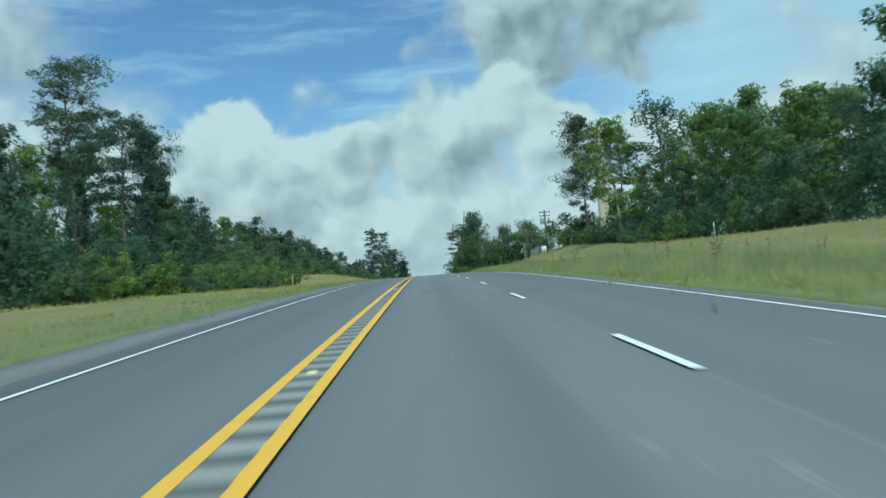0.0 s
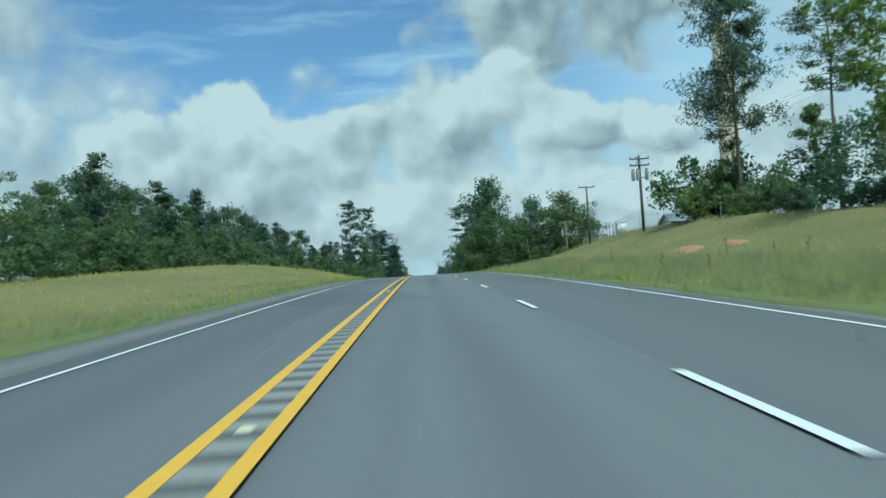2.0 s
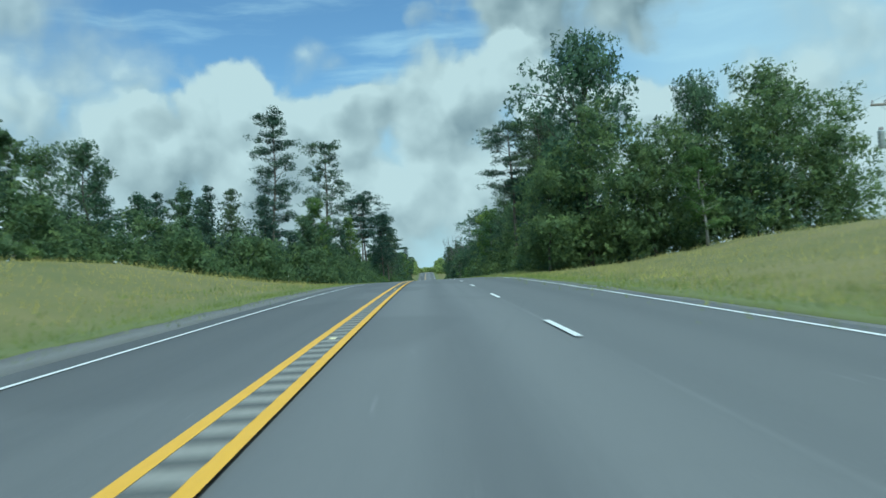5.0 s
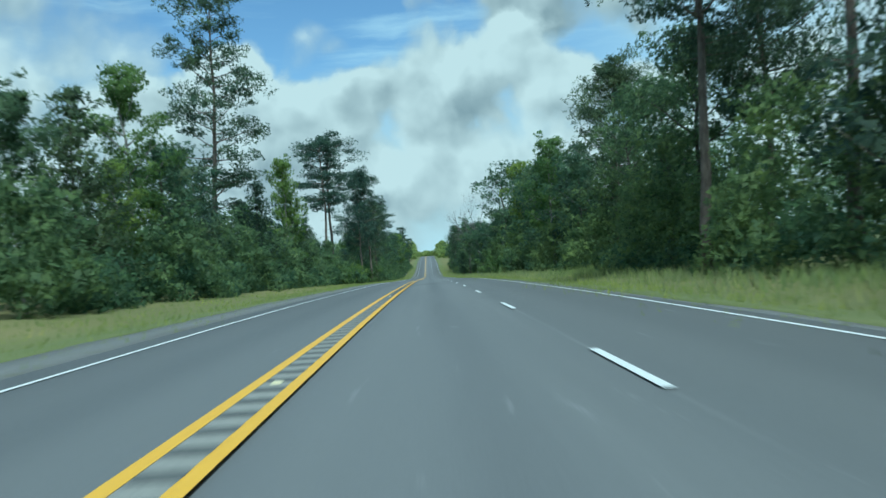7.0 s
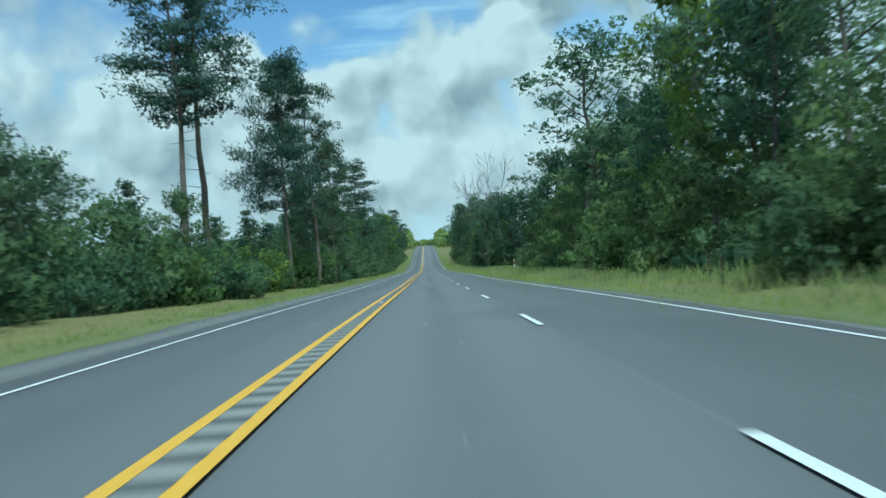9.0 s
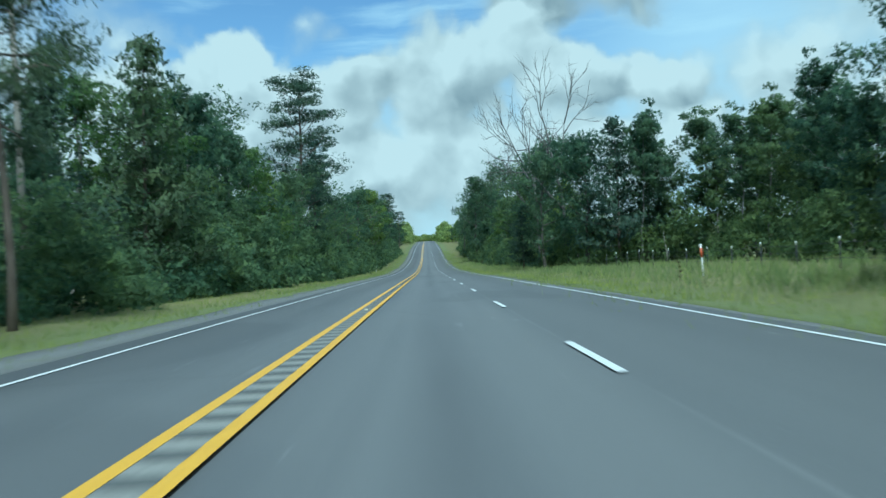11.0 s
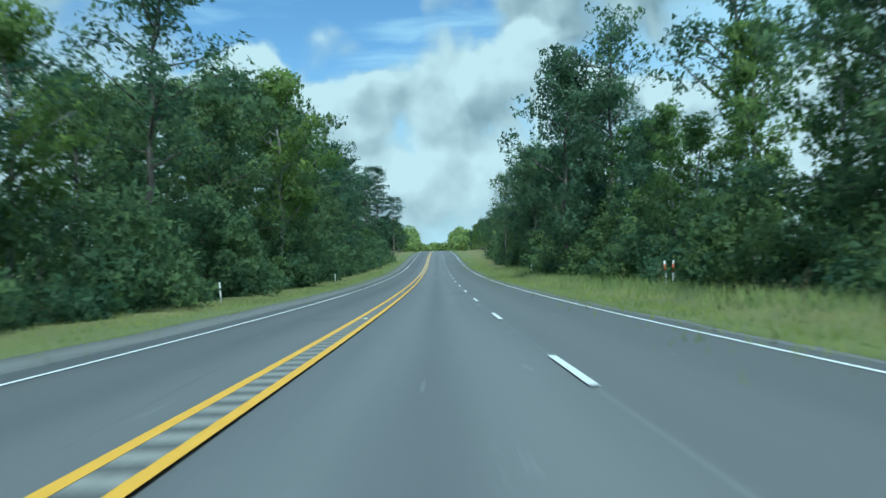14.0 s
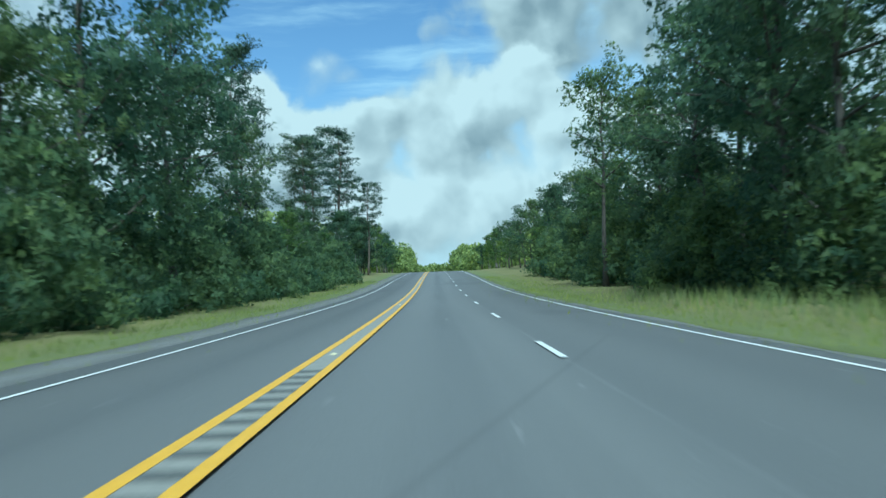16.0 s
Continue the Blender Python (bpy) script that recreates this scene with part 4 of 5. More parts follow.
row(-1, -10, 270, 6.2, 1.5, 21)
row(-1, 270, 700, 5.6, 1.0, 22)
row(-1, 702, 860, 8.0, 0.5, 23)
row(1, 30, 151, 6.0, 2.0, 24)
row(1, 262, 700, 5.6, 0.8, 25)
row(1, 702, 860, 8.0, 0.5, 26)
row(-1, 60, 270, 8.0, 5.0, 27)
row(-1, 270, 480, 20.0, 5.5, 29)
row(1, 255, 480, 20.0, 5.5, 28)
row(1, 434, 492, 4.6, 4.0, 30)
row(-1, 560, 625, 11.0, 3.6, 33)
random.seed(41)
for kind, x, y, h in [("slim", -12.0, 468.0, 11.5), ("slim", -12.6, 459.0, 13.0), ("oak", 12.6, 489.0, 11.5), ("oak", 16.2, 488.0, 13.0), ("conifer", 19.0, 486.0, 13.5), ("conifer", 10.9, 492.5, 6.5)]:
    plant(kind, x, y, h)

# bushes that stand apart on the verges
random.seed(5)
LEFT_BUSHES = [
    (-17.1, 62, 3.2, "greenbush"), (-18.6, 59, 2.8, "greenbush"), (-17.1, 74.6, 2.6, "greenbush"), (-13.1, 79, 1.5, "shrub"), (-14.5, 77, 1.7, "greenbush"), (-16, 70, 2.2, "shrub"),
    (-15.4, 84, 1.5, "shrub"), (-19, 54, 3.4, "greenbush"), (-18.2, 48, 3.0, "shrub"), (-22, 66, 3.0, "shrub"), (-23.4, 150.5, 2.0, "greenbush"), (-16.5, 101, 2.2, "greenbush"),
    (-18, 104, 2.0, "shrub"), (-15.2, 97, 2.0, "greenbush"), (-19.5, 99, 3.2, "greenbush"), (-14.5, 90, 3.0, "greenbush"), (-16.5, 93, 3.4, "greenbush"), (-18, 88, 3.2, "greenbush"),
    (-15.5, 86, 2.6, "greenbush"), (-19.5, 92, 3.5, "greenbush"), (-17, 97, 3.2, "greenbush"), (-13.8, 99, 2.4, "greenbush"), (-20, 84, 3.4, "greenbush"), (-20.5, 107, 3.0, "greenbush"),
]
RIGHT_BUSHES = [
    (27.5, 90, 3.0, "greenbush"), (26, 84, 3.2, "shrub"), (27.5, 101, 3.0, "greenbush"), (26.6, 110, 2.6, "shrub"), (28, 124, 2.6, "shrub"), (26.5, 132, 2.2, "shrub"),
    (25.6, 139, 2.6, "shrub"), (28.5, 75, 3.4, "greenbush"), (27.5, 68, 3.0, "shrub"), (27, 60, 3.2, "shrub"), (26.6, 150.5, 6.4, "shrub"), (28.2, 151.5, 6.0, "shrub"),
    (28, 141, 4.5, "shrub"), (27, 149.5, 4.8, "shrub"), (29, 152, 4.0, "shrub"), (31.5, 151, 5.0, "shrub"), (30, 155, 3.4, "greenbush"),
]
WOOD_BUSHES = [
    (-9.6, 372, 3.5, "greenbush"), (-9.2, 378, 3.0, "shrub"), (-9.5, 393, 3.5, "greenbush"), (-9.2, 405, 4.0, "greenbush"), (-9.3, 418, 4.2, "shrub"), (10.8, 352, 3.0, "shrub"),
    (11.2, 376, 3.5, "greenbush"),
]
for x, y, h, kind in LEFT_BUSHES + RIGHT_BUSHES + WOOD_BUSHES:
    plant(kind, x, y, h)


# ---- masses of foliage behind and below the single trees ----
def leaf_mass(name, spots, radius, per, size, mat, seed, label, category):
    rng = np.random.default_rng(seed)
    spots = np.asarray(spots, float)
    c = np.repeat(spots[:, :3], per, axis=0)
    rr = np.repeat(spots[:, 3] if spots.shape[1] > 3 else np.full(len(spots), radius), per)
    o = ball(len(c), rng)
    p = c + o * rr[:, None] * np.array([1.1, 1.1, 0.85])
    v, f, nn = cards(p, size, size * 0.8, rng, out=o + np.array([0, 0, 0.2]), grow=1.7 - 0.9 * np.linalg.norm(o, axis=1))
    ob = new(name, mesh_from(name, v, f, mat, normals=nn))
    return tagged(ob, label, category, kind="stuff")


rng = np.random.default_rng(3)


def undergrowth(side, y0, y1, n, seed):
    rng = np.random.default_rng(seed)
    y = rng.uniform(y0, y1, n)
    e = edge_left(y) if side < 0 else edge_right(y)
    tall = tall_left(y) if side < 0 else tall_right(y)
    hmax = np.clip(tall * 0.55, 3.0, 7.0) * (0.75 + 0.35 * np.sin(y * 0.61) * np.sin(y * 0.23 + 1))
    thin = (side > 0) & (y > 430) & (y < 490)
    hmax = np.where(thin, hmax * 0.75, hmax)
    f = rng.uniform(0, 1, n)
    h = hmax * f ** 0.9
    x = e + side * (-2.6 + 1.2 * np.sin(y * 0.37) + 2.3 * f + rng.uniform(0, 2.2, n))
    keep = ~((side > 0) & (y > 146) & (y < 248))
    x, y, h = x[keep], y[keep], h[keep]
    return np.stack([x, y, ground_z(x, y) + 0.25 + h, rng.uniform(0.5, 0.95, len(x))], 1)


def deep_wood(side, y0, y1, n, seed, deep=12):
    rng = np.random.default_rng(seed)
    y = rng.uniform(y0, y1, n)
    e = edge_left(y) if side < 0 else edge_right(y)
    tall = tall_left(y) if side < 0 else tall_right(y)
    f = rng.uniform(0, 1, n) ** 1.2
    x = e + side * (4.5 + rng.uniform(0, deep, n))
    lump = 0.50 + 0.24 * np.sin(y * 0.83 + x * 0.4) * np.sin(y * 0.29) + 0.1 * np.sin(y * 2.3)
    keep = ~((side > 0) & (y > 150) & (y < 250))
    h = tall * lump * f * np.where(y > 492, 0.62, np.where((side > 0) & (y > 430), 1.3, 1.0))
    x, y, h = x[keep], y[keep], h[keep]
    return np.stack([x, y, ground_z(x, y) + 0.4 + h, rng.uniform(0.8, 1.5, len(x))], 1)


leaf_mass("undergrowth", undergrowth(-1, 84, 700, 4600, 1), 0.8, 40, 0.30, SCRUB, 1, "tangled green undergrowth along the forest foot", "undergrowth")
leaf_mass("undergrowth", undergrowth(-1, 84, 285, 1000, 14), 0.8, 44, 0.32, SCRUB, 14, "dark green scrub below the young pines", "undergrowth")
leaf_mass("undergrowth", np.concatenate([undergrowth(-1, 440, 700, 1300, 18), undergrowth(1, 490, 700, 900, 19)]), 0.8, 40, 0.32, SCRUB, 18, "thick green brush under the roadside trees", "undergrowth")
leaf_mass("undergrowth", undergrowth(1, 256, 700, 3600, 2), 0.8, 40, 0.30, SCRUB, 2, "tangled green undergrowth along the forest foot", "undergrowth")
leaf_mass("undergrowth", np.concatenate([undergrowth(-1, -30, 90, 700, 3), undergrowth(1, 20, 150, 700, 4)]), 0.7, 44, 0.30, SCRUB, 3, "green scrub below the hillside trees", "undergrowth")


def hedge(side, y0, y1, n, seed):
    """Low brush at the very foot of the wood."""
    rng = np.random.default_rng(seed)
    y = rng.uniform(y0, y1, n)
    e = edge_left(y) if side < 0 else edge_right(y)
    x = e - side * (1.9 + 0.7 * np.sin(y * 0.31 + seed) - rng.uniform(0, 1.8, n))
    return np.stack([x, y, ground_z(x, y) + rng.uniform(0.1, 1.9, n) * (0.7 + 0.3 * np.sin(y * 0.9)), rng.uniform(0.4, 0.75, n)], 1)


leaf_mass("brush", np.concatenate([hedge(-1, 285, 700, 2000, 51), hedge(1, 262, 432, 600, 52), hedge(1, 492, 700, 900, 53)]), 0.6, 32, 0.28, SCRUB, 54, "low green brush where the woods meet the grass", "brush")
leaf_mass("woods", deep_wood(-1, -40, 720, 3900, 5), 1.2, 34, 0.62, LEAF, 5, "dense dark green woods behind the first trees", "woods")
leaf_mass("woods", deep_wood(1, 252, 720, 2800, 6), 1.2, 34, 0.62, LEAF, 6, "dense dark green woods behind the first trees", "woods")
leaf_mass("woods", deep_wood(1, 432, 512, 800, 61, 9), 1.2, 34, 0.55, LEAF, 62, "dark woods at the back of the clearing", "woods")
clump = np.stack([rng.uniform(10.5, 39.5, 640), rng.uniform(251, 266, 640), rng.uniform(0, 1, 640), rng.uniform(0.8, 1.5, 640)], 1)
clump[:, 2] = ground_z(clump[:, 0], clump[:, 1]) + 0.5 + clump[:, 2] * np.interp(clump[:, 0], [10, 15, 22, 30, 36, 40], [7, 13.5, 10, 12, 10, 5])
leaf_mass("woods", clump, 1.1, 60, 0.42, LEAF, 17, "dense dark green copse beside the bank", "woods")
leaf_mass("woods", deep_wood(1, 10, 150, 900, 7, 16), 1.1, 38, 0.56, LEAF, 7, "dense dark green woods on the hill", "woods")


def far_wood(n, x0, x1, y0, y1, h0, h1, seed):
    rng = np.random.default_rng(seed)
    x, y = rng.uniform(x0, x1, n), rng.uniform(y0, y1, n)
    lump = 0.55 + 0.25 * np.sin(x * 0.5 + 1) + 0.2 * np.sin(x * 0.17 + y * 0.1)
    h = np.interp(np.abs(x), [0, 4, 9, 60], [h0 * 0.35, h0 * 0.4, h0, h1]) * lump * rng.uniform(0, 1, n) ** 0.8
    return np.stack([x, y, ground_z(x, y) + 0.5 + h, rng.uniform(1.2, 2.4, n)], 1)


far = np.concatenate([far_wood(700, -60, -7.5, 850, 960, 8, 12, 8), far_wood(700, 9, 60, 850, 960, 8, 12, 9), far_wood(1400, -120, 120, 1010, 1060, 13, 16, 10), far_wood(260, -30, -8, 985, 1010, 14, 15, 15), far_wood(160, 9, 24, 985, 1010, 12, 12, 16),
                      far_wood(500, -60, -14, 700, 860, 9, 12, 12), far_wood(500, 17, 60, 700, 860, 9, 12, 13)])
# the sunlit look of these trees comes from their lighter leaf colour
leaf_mass("far_woods", far, 1.8, 34, 1.0, LEAF_FAR_SUNLIT, 11, "distant bright green trees where the road crests", "woods")


# ---- grass ----
SCARS = [(14.7, 147.2, 0.9, 4.2), (16.8, 124.5, 0.7, 3.2), (18.4, 121.0, 0.5, 2.0), (18.2, 186.0, 0.6, 3.0)]      # bare clay: x, y, half width, half length


def grass(name, n, x0, x1, y0, y1, h0, h1, mat, seed, label, blades=6, width=0.016):
    rng = np.random.default_rng(seed)
    y = rng.uniform(y0, y1, n)
    lo, hi = (x0(y), x1(y)) if callable(x0) else (np.full(n, x0), np.full(n, x1))
    x = lo + (hi - lo) * rng.uniform(0, 1, n) ** 1.25
    patchy = 0.5 + 0.5 * np.sin(x * 0.8 + y * 0.21 + seed) * np.sin(y * 0.33 - x * 0.3)
    keep = rng.uniform(0, 1, n) < 0.6 + 0.4 * patchy
    for cx, cy, rx, rl in SCARS:
        keep &= ((x - cx) / (rx * 1.3)) ** 2 + ((y - cy) / (rl * 1.5)) ** 2 > 1
    x, y, patchy = x[keep], y[keep], patchy[keep]
    n = len(x)
    z = ground_z(x, y)
    b = np.repeat(np.stack([x, y, z - 0.04], 1), blades, axis=0)
    m = len(b)
    b[:, :2] += rng.normal(size=(m, 2)) * 0.75
    H = rng.uniform(h0, h1, m) * np.repeat(0.6 + 0.6 * patchy, blades)
    az = rng.uniform(-1.4, 1.4, m)
    s = np.stack([np.cos(az), np.sin(az), 0 * az], 1) * (width * rng.uniform(0.6, 1.5, m))[:, None]
    tip = b + np.stack([rng.normal(size=m) * 0.33 * H, rng.normal(size=m) * 0.33 * H, H], 1)
    v = np.stack([b - s, b + s, tip], 1).reshape(-1, 3)
    nn = rng.normal(size=(m, 3)) * 0.2 + np.array([0, -0.35, 1.0])
    ob = new(name, mesh_from(name, v, np.arange(m * 3).reshape(-1, 3), mat, normals=np.repeat(nn / np.linalg.norm(nn, axis=1)[:, None], 3, axis=0)))
    return tagged(ob, label, "grass", kind="stuff")


grass("verge_grass", 13000, lambda y: np.full_like(y, LEFT_EDGE - 0.12), lambda y: np.maximum(edge_left(y) + 0.5, -9.5), -5, 700, 0.07, 0.24, GRASS, 31, "green roadside grass along the shoulder")
grass("verge_grass", 13000, lambda y: np.full_like(y, RIGHT_EDGE + 0.12), lambda y: np.minimum(edge_right(y) - 0.5, 10.5), 8, 700, 0.07, 0.26, GRASS, 32, "green roadside grass along the pavement edge")
grass("tall_grass", 12000, 8.4, 27.0, 15, 255, 0.12, 0.34, STRAW, 33, "tall yellowish grass on the bank", 6, width=0.014)
grass("seeding_grass", 9000, 8.8, 13.5, 12, 170, 0.30, 0.75, STRAW, 36, "tall pale seeding grass above the mown strip", 6, width=0.012)
grass("tall_grass", 7000, -23.0, -7.5, 40, 275, 0.12, 0.34, STRAW, 34, "tall yellowish grass on the mound", 6, width=0.014)
grass("tall_grass", 6000, lambda y: np.full_like(y, 9.0), lambda y: np.minimum(edge_right(y), 24.0), 262, 640, 0.2, 0.6, STRAW, 35, "tall seeding grass before the woods", 5)
grass("verge_grass", 5000, lambda y: np.full_like(y, 10.0), lambda y: np.minimum(edge_right(y), 24.0), 262, 640, 0.25, 0.7, GRASS, 37, "lush green weeds before the woods", 6, width=0.03)


def weed(x, y, h, seed):
    """A dark, dry weed stalk with side shoots."""
    rng = np.random.default_rng(seed)
    g = Geo()
    lp = limb(g, rng, (0, 0, -0.05), (rng.normal() * 0.1, rng.normal() * 0.1, 1.0), h, 0.012, 5, wob=0.08, sides=4)
    for q in (2, 3, 4, 5):
        for _ in range(3):
            w = rng.normal(size=3) * 0.6 + np.array([0, 0, 0.9])
            limb(g, rng, lp[q], w / np.linalg.norm(w), h * 0.22, 0.014, 2, sides=3)
    ob = new("weed", g.mesh("weed", WEED))
    ob.matrix_basis = pose(x, y, float(ground_z(x, y)))
    return tagged(ob, "dry brown weed stalk standing in the grass", "weed", "dry weeds")


rng_w = np.random.default_rng(77)
for i in range(34):
    weed(float(rng_w.uniform(9.0, 14.5)), float(rng_w.uniform(22, 125)), float(rng_w.uniform(0.5, 0.95)), 300 + i)
for i in range(12):
    weed(float(rng_w.uniform(9.5, 11.5)), float(rng_w.uniform(330, 620)), float(rng_w.uniform(0.6, 1.0)), 350 + i)


# bare clay scars and the gravel turn-out: low mounds of their own
def patch_of(name, cx, cy, rx, ry_, mat, label, category, seed, lift=0.06):
    rng = np.random.default_rng(seed)
    n, rings = 26, 5
    a = np.arange(n) * 2 * np.pi / n
    rim = 1 + 0.25 * np.sin(a * 3 + seed) + rng.normal(size=n) * 0.10
    v, q, t = [(cx, cy, float(ground_z(cx, cy)) + lift)], [], []
    for r in range(1, rings + 1):
        f = r / rings
        px, py = cx + rx * f * rim * np.cos(a), cy + ry_ * f * rim * np.sin(a)
        pz = ground_z(px, py) + lift * (1 - f ** 3 * 1.4) + rng.normal(size=n) * 0.015
        v += list(zip(px, py, pz))
    for i in range(n):
        j = (i + 1) % n
        t.append((0, 1 + i, 1 + j))
        for r in range(rings - 1):
            o = 1 + r * n
            q.append((o + i, o + n + i, o + n + j, o + j))
    ob = new(name, mesh_from(name, np.array(v), [np.array(q), np.array(t)], mat, True))
    return tagged(ob, label, category, kind="structure")


for i, (cx, cy, rx, rl) in enumerate(SCARS):
    patch_of("clay_scar", cx, cy, rx, rl, CLAY, "bare reddish clay scar on the grassy bank" if i < 2 else "small bare clay patch on the grassy bank", "bare soil", i + 1, 0.14)
patch_of("gravel_turnout", 8.3, 75, 1.1, 2.6, GRAVEL, "pale gravel turn-out beside the highway", "gravel", 3, 0.13)


# ---- utility poles ----
def crossarm(g, z, half):
    g.box((0, -0.16, z), (2 * half, 0.10, 0.13), bevel=0.015)


def insulator(g, x, y, z, s=1.0):
    zz = [0, 0.05, 0.06, 0.10, 0.11, 0.16, 0.20]
    rr = [0.02, 0.02, 0.06, 0.06, 0.045, 0.045, 0.015]
    g.tube([(x, y, z + a * s) for a in zz], [r * s for r in rr], 8)


def utility_pole(x, y, top, arms, label, wood, cans=0, r=0.15):
    gz = float(ground_z(x, y))
    h = top - gz
    ob = root("utility_pole", pose(x, y, gz), label, "utility pole", "utility poles")
    g = Geo()
    g.tube([(0, 0, -0.4), (0, 0, h * 0.5), (0, 0, h)], [r, r * 0.85, r * 0.68], 12)
    part("pole", g.mesh("pole", wood, True), ob)
    for zd, half in arms:
        g = Geo()
        crossarm(g, h - zd, half)
        arm = part("crossarm", g.mesh("crossarm", wood), ob)
        g = Geo()
        for sx in (-1, 1):
            g.tube([(sx * half * 0.55, -0.16, h - zd - 0.03), (0, -0.14, h - zd - 0.55)], 0.018, 5)
        part("brace", g.mesh("brace", STEEL), arm)
        for px in (-half * 0.92, -half * 0.3, half * 0.92):
            g = Geo()
            insulator(g, px, -0.16, h - zd + 0.06)
            part("insulator", g.mesh("insulator", PORCELAIN, True), arm)
    for i in range(cans):
        px = (-0.75, -0.3, 0.62)[i]
        py = (-0.30, -0.42, -0.30)[i]
        g = Geo()
        zc = h - 2.05
        g.tube([(px, py, zc - 0.5), (px, py, zc - 0.47), (px, py, zc + 0.42), (px, py, zc + 0.46), (px, py, zc + 0.5)], [0.16, 0.185, 0.185, 0.20, 0.12], 12)
        can = part("transformer", g.mesh("transformer", GREYBOX, True), ob, "grey steel transformer can")
        g = Geo()
        insulator(g, px - 0.06, py, zc + 0.46, 1.2)
        insulator(g, px + 0.07, py, zc + 0.46, 1.2)
        part("bushing", g.mesh("bushing", PORCELAIN, True), can)
    if cans:
        g = Geo()
        g.box((0, -0.2, h - 2.25), (1.7, 0.06, 0.08))
        part("bracket", g.mesh("bracket", STEEL), ob)
    return ob


utility_pole(23.45, 160.3, 15.85, [(0.35, 1.0), (1.0, 1.0)], "tall wooden power pole with two crossarms and transformers", WOODPOLE, 3, 0.17)
utility_pole(23.2, 187.5, 15.85, [(0.12, 1.05)], "wooden power pole with one crossarm on the bank", WOODPOLE, 0, 0.15)
utility_pole(27.3, 230.5, 14.15, [(0.12, 1.15)], "short wooden power pole with a can before the trees", WOODPALE, 1, 0.13)
utility_pole(-12.2, 437.0, 14.2, [], "plain grey wooden pole before the trees", WOODPALE, 0, 0.13)


def wire(a, b, sag, r=0.005):
    a, b = np.array(a), np.array(b)
    f = np.linspace(0, 1, 17)[:, None]
    p = a + (b - a) * f
    p[:, 2] -= sag * 4 * (f * (1 - f))[:, 0]
    g = Geo()
    g.tube(p, r, 4)
    ob = new("power_line", g.mesh("power_line", WIRE))
    return tagged(ob, "thin grey power line slung between poles", "power line", "power lines")


for k in (-0.92, -0.3, 0.92):
    wire((23.45 + k, 160.1, 15.75), (23.2 + 1.05 * k, 187.3, 15.95), 0.35)
    wire((23.45 + k, 160.1, 15.75), (27.0 + k, 96.0, 14.6), 0.7)
    wire((23.2 + 1.05 * k, 187.3, 15.95), (27.3 + 1.1 * k, 230.3, 14.25), 0.5)
wire((23.6, 160.1, 12.8), (29.0, 164.0, 10.2), 0.25)


# ---- chain-link fence ----
fence = root("chain_link_fence", pose(0, 0, 0), "chain-link fence with barbed wire on angled arms", "fence")
fp = [(22.6 + 0.079 * (y - 166.5), y) for y in np.arange(166.5, 206.0, 3.0)]
fp = [(fp[0][0] + 4.2, 166.9), (fp[0][0] + 2.1, 166.7)] + fp + [(fp[-1][0] + 2.6, 205.7), (fp[-1][0] + 5.2, 205.9)]
for i, (x, y) in enumerate(fp):
    z = float(ground_z(x, y))
    g = Geo()
    g.tube([(0, 0, -0.3), (0, 0, 1.5)], 0.035 if i % 4 else 0.055, 7)
    g.tube([(0, 0, 1.48), (-0.28, 0, 1.8)], 0.018, 5)
    part("post", g.mesh("post", STEEL, True), fence, at=pose(x, y, z))
g, gm, gb = Geo(), Geo(), Geo()
top = np.array([(x, y, float(ground_z(x, y)) + 1.45) for x, y in fp])
g.tube(top, 0.022, 6)
part("rail", g.mesh("rail", STEEL, True), fence)
for o in (0.10, 0.19, 0.28):
    gb.tube(top + np.array([-o, 0, 0.05 + o * 1.1]), 0.008, 4)
part("barbed_wire", gb.mesh("barbed_wire", WIRE), fence)
cell = 0.24
for i in range(len(fp) - 1):
    a, b = top[i], top[i + 1]
    d = b - a
    run = float(np.linalg.norm(d[:2]))
    for s in np.arange(-1.4, run, cell):
        for sg in (1, -1):
            u0, u1 = (s, s + 1.4) if sg > 0 else (s + 1.4, s)
            w0, w1 = np.clip(u0, 0, run), np.clip(u1, 0, run)
            if abs(w1 - w0) < 0.05:
                continue
            h0 = (w0 - u0) / (u1 - u0) * 1.4
            h1 = (w1 - u0) / (u1 - u0) * 1.4
            p0 = a + d * w0 / run - (0, 0, 1.4 - h0)
            p1 = a + d * w1 / run - (0, 0, 1.4 - h1)
            gm.tube([p0, p1], 0.002, 3, cap=False)
part("mesh", gm.mesh("chain_mesh", STEEL), fence)

z = float(ground_z(25.2, 178))
cab = root("utility_cabinet", pose(25.2, 178, z), "pale grey steel utility cabinet behind the fence", "cabinet")
part("body", Geo().box((0, 0, 0.65), (1.1, 1.4, 1.3), bevel=0.04).mesh("cabinet_body", PALEBOX), cab)
part("lid", Geo().box((0, 0, 1.33), (1.2, 1.5, 0.07), bevel=0.05).mesh("cabinet_lid", PALEBOX), cab)

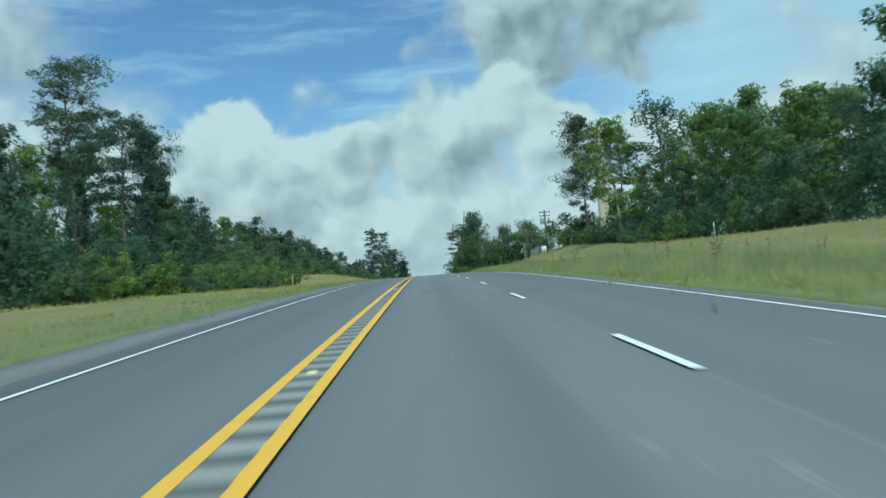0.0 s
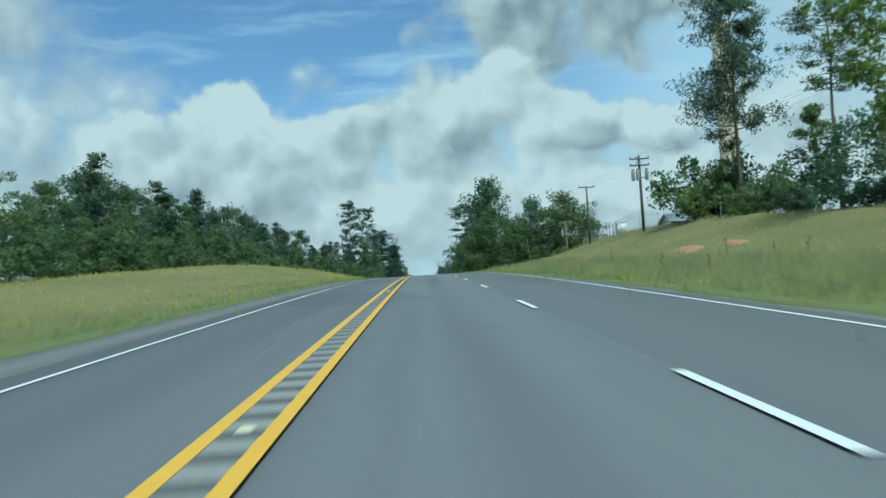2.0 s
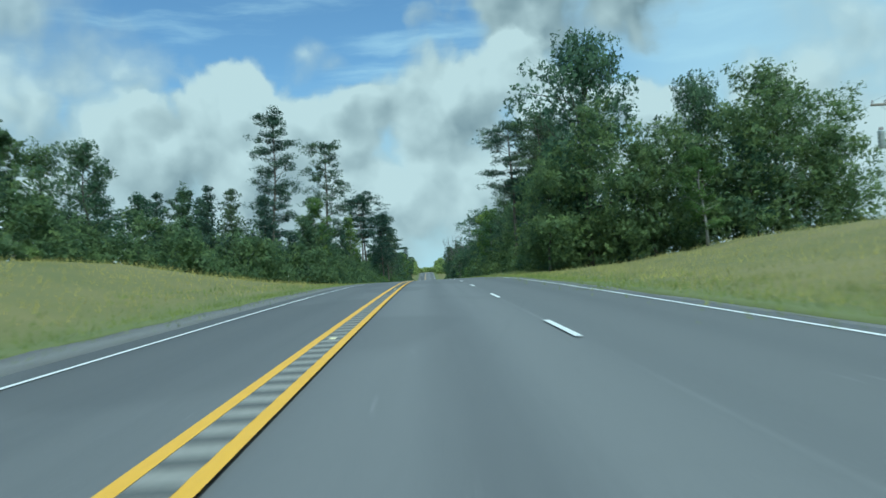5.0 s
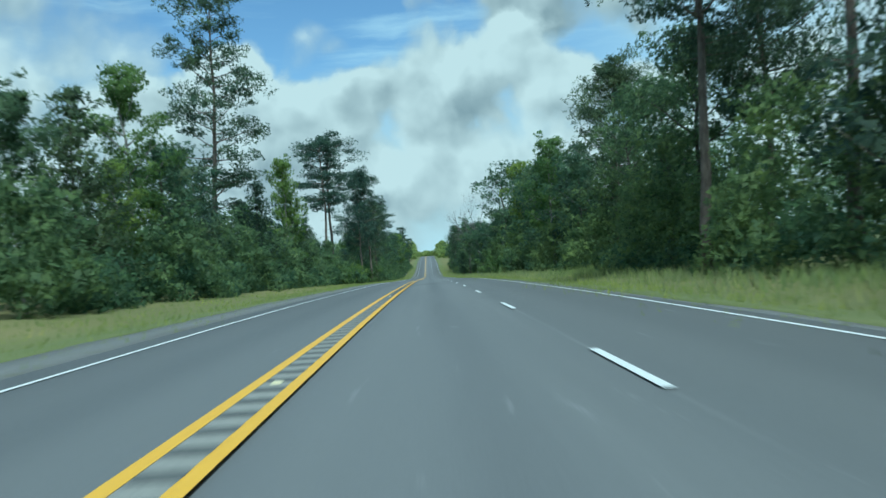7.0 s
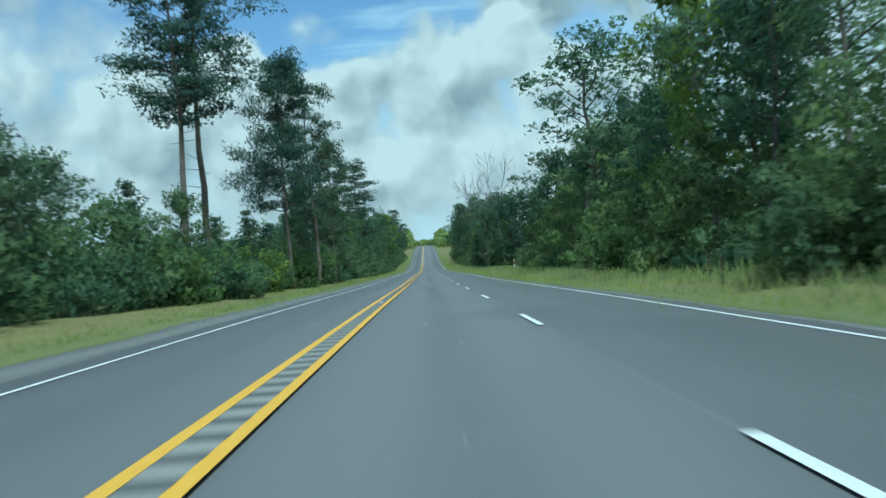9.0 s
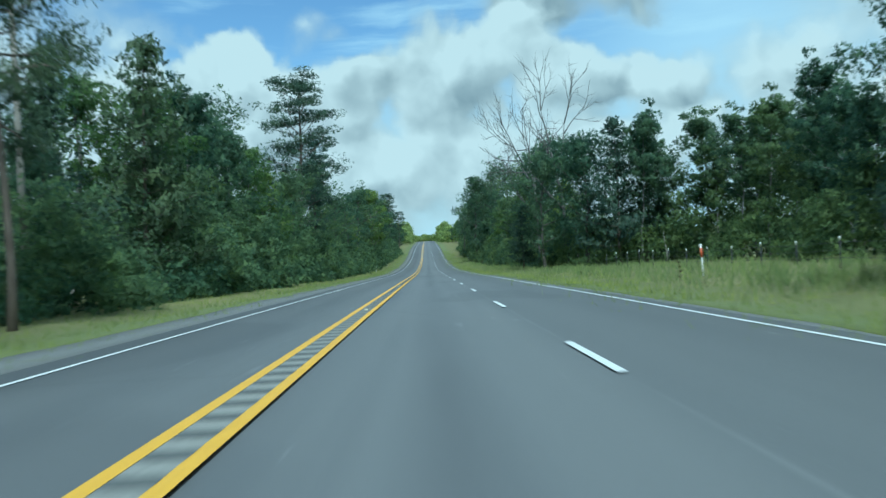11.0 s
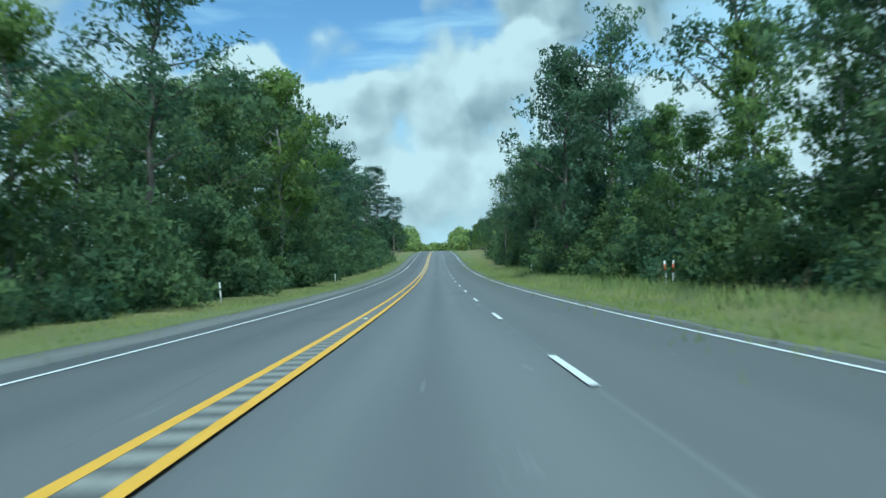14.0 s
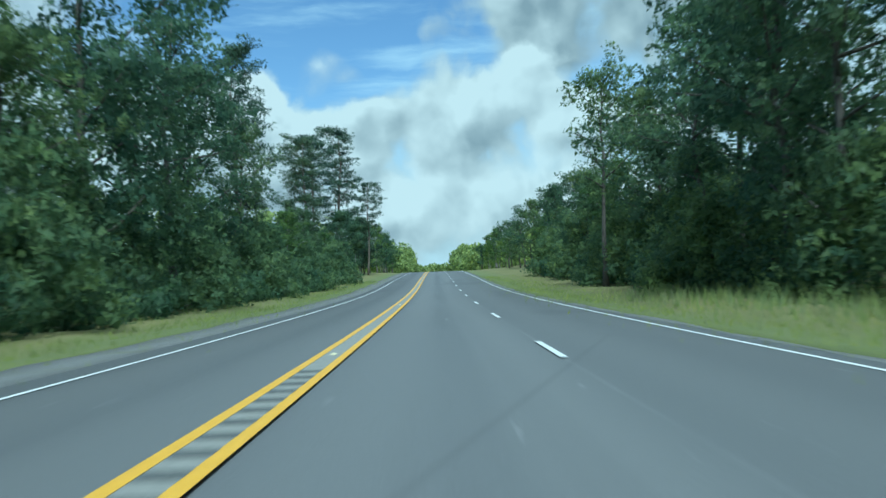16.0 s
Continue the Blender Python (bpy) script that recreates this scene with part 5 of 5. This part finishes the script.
# ---- shed on the hill ----
z = float(ground_z(31.5, 165.0))
shed = root("shed", pose(31.3, 168.6, z - 0.8, 0, 0, 90), "low cream shed with a grey metal roof", "shed")
WALL = 1.45
for nm, c, s in (("wall", (-2.4, 0, WALL / 2 - .1), (0.14, 6.4, WALL + .2)), ("wall", (2.4, 0, WALL / 2 - .1), (0.14, 6.4, WALL + .2)),
                 ("wall", (0, -3.13, WALL / 2 - .1), (4.66, 0.14, WALL + .2)), ("wall", (0, 3.13, WALL / 2 - .1), (4.66, 0.14, WALL + .2))):
    part(nm, Geo().box(c, s).mesh("shed_wall", SIDING), shed)
for sy in (-1, 1):
    y0 = sy * 3.13
    v = [(-2.4, y0 - .07, WALL), (2.4, y0 - .07, WALL), (0, y0 - .07, WALL + 0.86), (-2.4, y0 + .07, WALL), (2.4, y0 + .07, WALL), (0, y0 + .07, WALL + 0.86)]
    part("gable", mesh_from("gable", v, [np.array([(0, 1, 4, 3), (1, 2, 5, 4), (2, 0, 3, 5)]), np.array([(0, 2, 1), (3, 4, 5)])], SIDING), shed)
for sx in (-1, 1):
    t = 0.08
    v = []
    for y0 in (-3.5, 3.5):
        v += [(0, y0, WALL + 0.92), (sx * 3.0, y0, WALL - 0.15), (sx * 3.0, y0, WALL - 0.15 + t), (0, y0, WALL + 0.92 + t)]
    pitch = part("roof", mesh_from("roof", v, [[0, 1, 5, 4], [1, 2, 6, 5], [2, 3, 7, 6], [3, 0, 4, 7], [0, 3, 2, 1], [4, 5, 6, 7]], ROOF), shed, "grey sheet-metal roof")
    g = Geo()
    for y0 in np.arange(-3.4, 3.5, 0.55):
        g.tube([(0, y0, WALL + 0.92 + t), (sx * 3.0, y0, WALL - 0.15 + t)], 0.022, 4)
    part("seam", g.mesh("roof_seam", ROOF), pitch)
    part("fascia", Geo().box((sx * 3.02, 0, WALL - 0.12), (0.05, 7.0, 0.16)).mesh("fascia", DARKTRIM), shed)
part("door", Geo().box((-2.49, 0.6, 0.85), (0.05, 1.0, 1.7)).mesh("shed_door", DARKTRIM), shed)
part("vent_pipe", Geo().tube([(-1.2, 2.4, WALL + 0.3), (-1.2, 2.4, WALL + 1.15), (-1.2, 2.4, WALL + 1.18)], [0.05, 0.05, 0.09], 8).mesh("vent_pipe", STEEL, True), shed)

# ---- standpipe water tower ----
z = float(ground_z(36.8, 171.6))
tower = root("water_tower", pose(36.8, 171.6, z), "tall cream cylindrical water tower behind the pines", "water tower")
g = Geo()
H = 31.5 - z
g.tube([(0, 0, -0.3), (0, 0, 0.0), (0, 0, H * 0.25), (0, 0, H * 0.5), (0, 0, H * 0.75), (0, 0, H), (0, 0, H + 0.5), (0, 0, H + 0.9)], [1.25, 1.17, 1.15, 1.15, 1.15, 1.15, 0.9, 0.25], 40)
part("tank", g.mesh("tank", TANK, True), tower)
for f in (0.25, 0.5, 0.75, 1.0):
    part("hoop", Geo().tube([(0, 0, H * f - 0.06), (0, 0, H * f + 0.06)], [1.18, 1.18], 40).mesh("hoop", TANK), tower)
g = Geo()
for s in (-0.22, 0.22):
    g.tube([(s, -1.30, 0.5), (s, -1.30, H)], 0.03, 5)
for zz in np.arange(0.8, H, 0.45):
    g.tube([(-0.22, -1.30, zz), (0.22, -1.30, zz)], 0.018, 4)
part("ladder", g.mesh("ladder", STEEL), tower)


# ---- marker posts and the wire fence ----
def marker_post(x, y, h, w, label, cap=None):
    ob = root("marker_post", pose(x, y, float(ground_z(x, y)), random.uniform(-4, 4), random.uniform(-4, 4), 0), label, "marker post", "marker posts")
    part("post", Geo().box((0, 0, h / 2 - 0.15), (w, w * 0.5, h + 0.3), bevel=w * 0.15).mesh("marker_post", POSTWHITE), ob)
    if cap:
        part("band", Geo().box((0, 0, h * 0.72), (w * 1.12, w * 0.62, h * 0.3), bevel=w * 0.15).mesh("marker_band", cap), ob)
    return ob


random.seed(9)
for x, y, h in [(23.5, 67.6, 1.5), (24.6, 140.8, 1.4), (-13.4, 96.6, 1.5), (-23.0, 170.8, 1.3), (-16.8, 262.8, 1.3), (-12.0, 268, 1.2), (-7.5, 602.8, 0.9), (-7.4, 560, 1.1), (13.2, 336, 0.8), (-10.8, 291, 1.3), (10.5, 420, 1.1), (10.7, 607, 1.0), (12.3, 606, 1.0)]:
    marker_post(x, y, h * 0.9, 0.048, "slim white roadside marker post in the grass")
for x, y in [(12.1, 561.6), (12.5, 564.2), (12.4, 441.5)]:
    marker_post(x, y, 1.25, 0.07, "white marker post with an orange band", POSTORANGE)

wire_fence = root("wire_fence", pose(0, 0, 0), "low wire fence with white-tipped steel posts", "fence")
wf = [(17.2 - max(0, (y - 484)) * 0.045, y) for y in np.arange(432.0, 580, 4.0)]
post_me = Geo().tube([(0, 0, -0.3), (0, 0, 1.05)], 0.025, 6).mesh("fence_post", DARKTRIM)
tip_me = Geo().tube([(0, 0, 1.051), (0, 0, 1.22)], 0.03, 6).mesh("post_tip", POSTWHITE)
for x, y in wf:
    p = part("post", post_me, wire_fence, at=pose(x, y, float(ground_z(x, y))))
    part("tip", tip_me, p, "white painted tip")
for h in (0.4, 0.7, 1.0):
    g = Geo()
    g.tube(np.array([(x, y, float(ground_z(x, y)) + h) for x, y in wf]), 0.006, 4)
    part("strand", g.mesh("strand", WIRE), wire_fence)
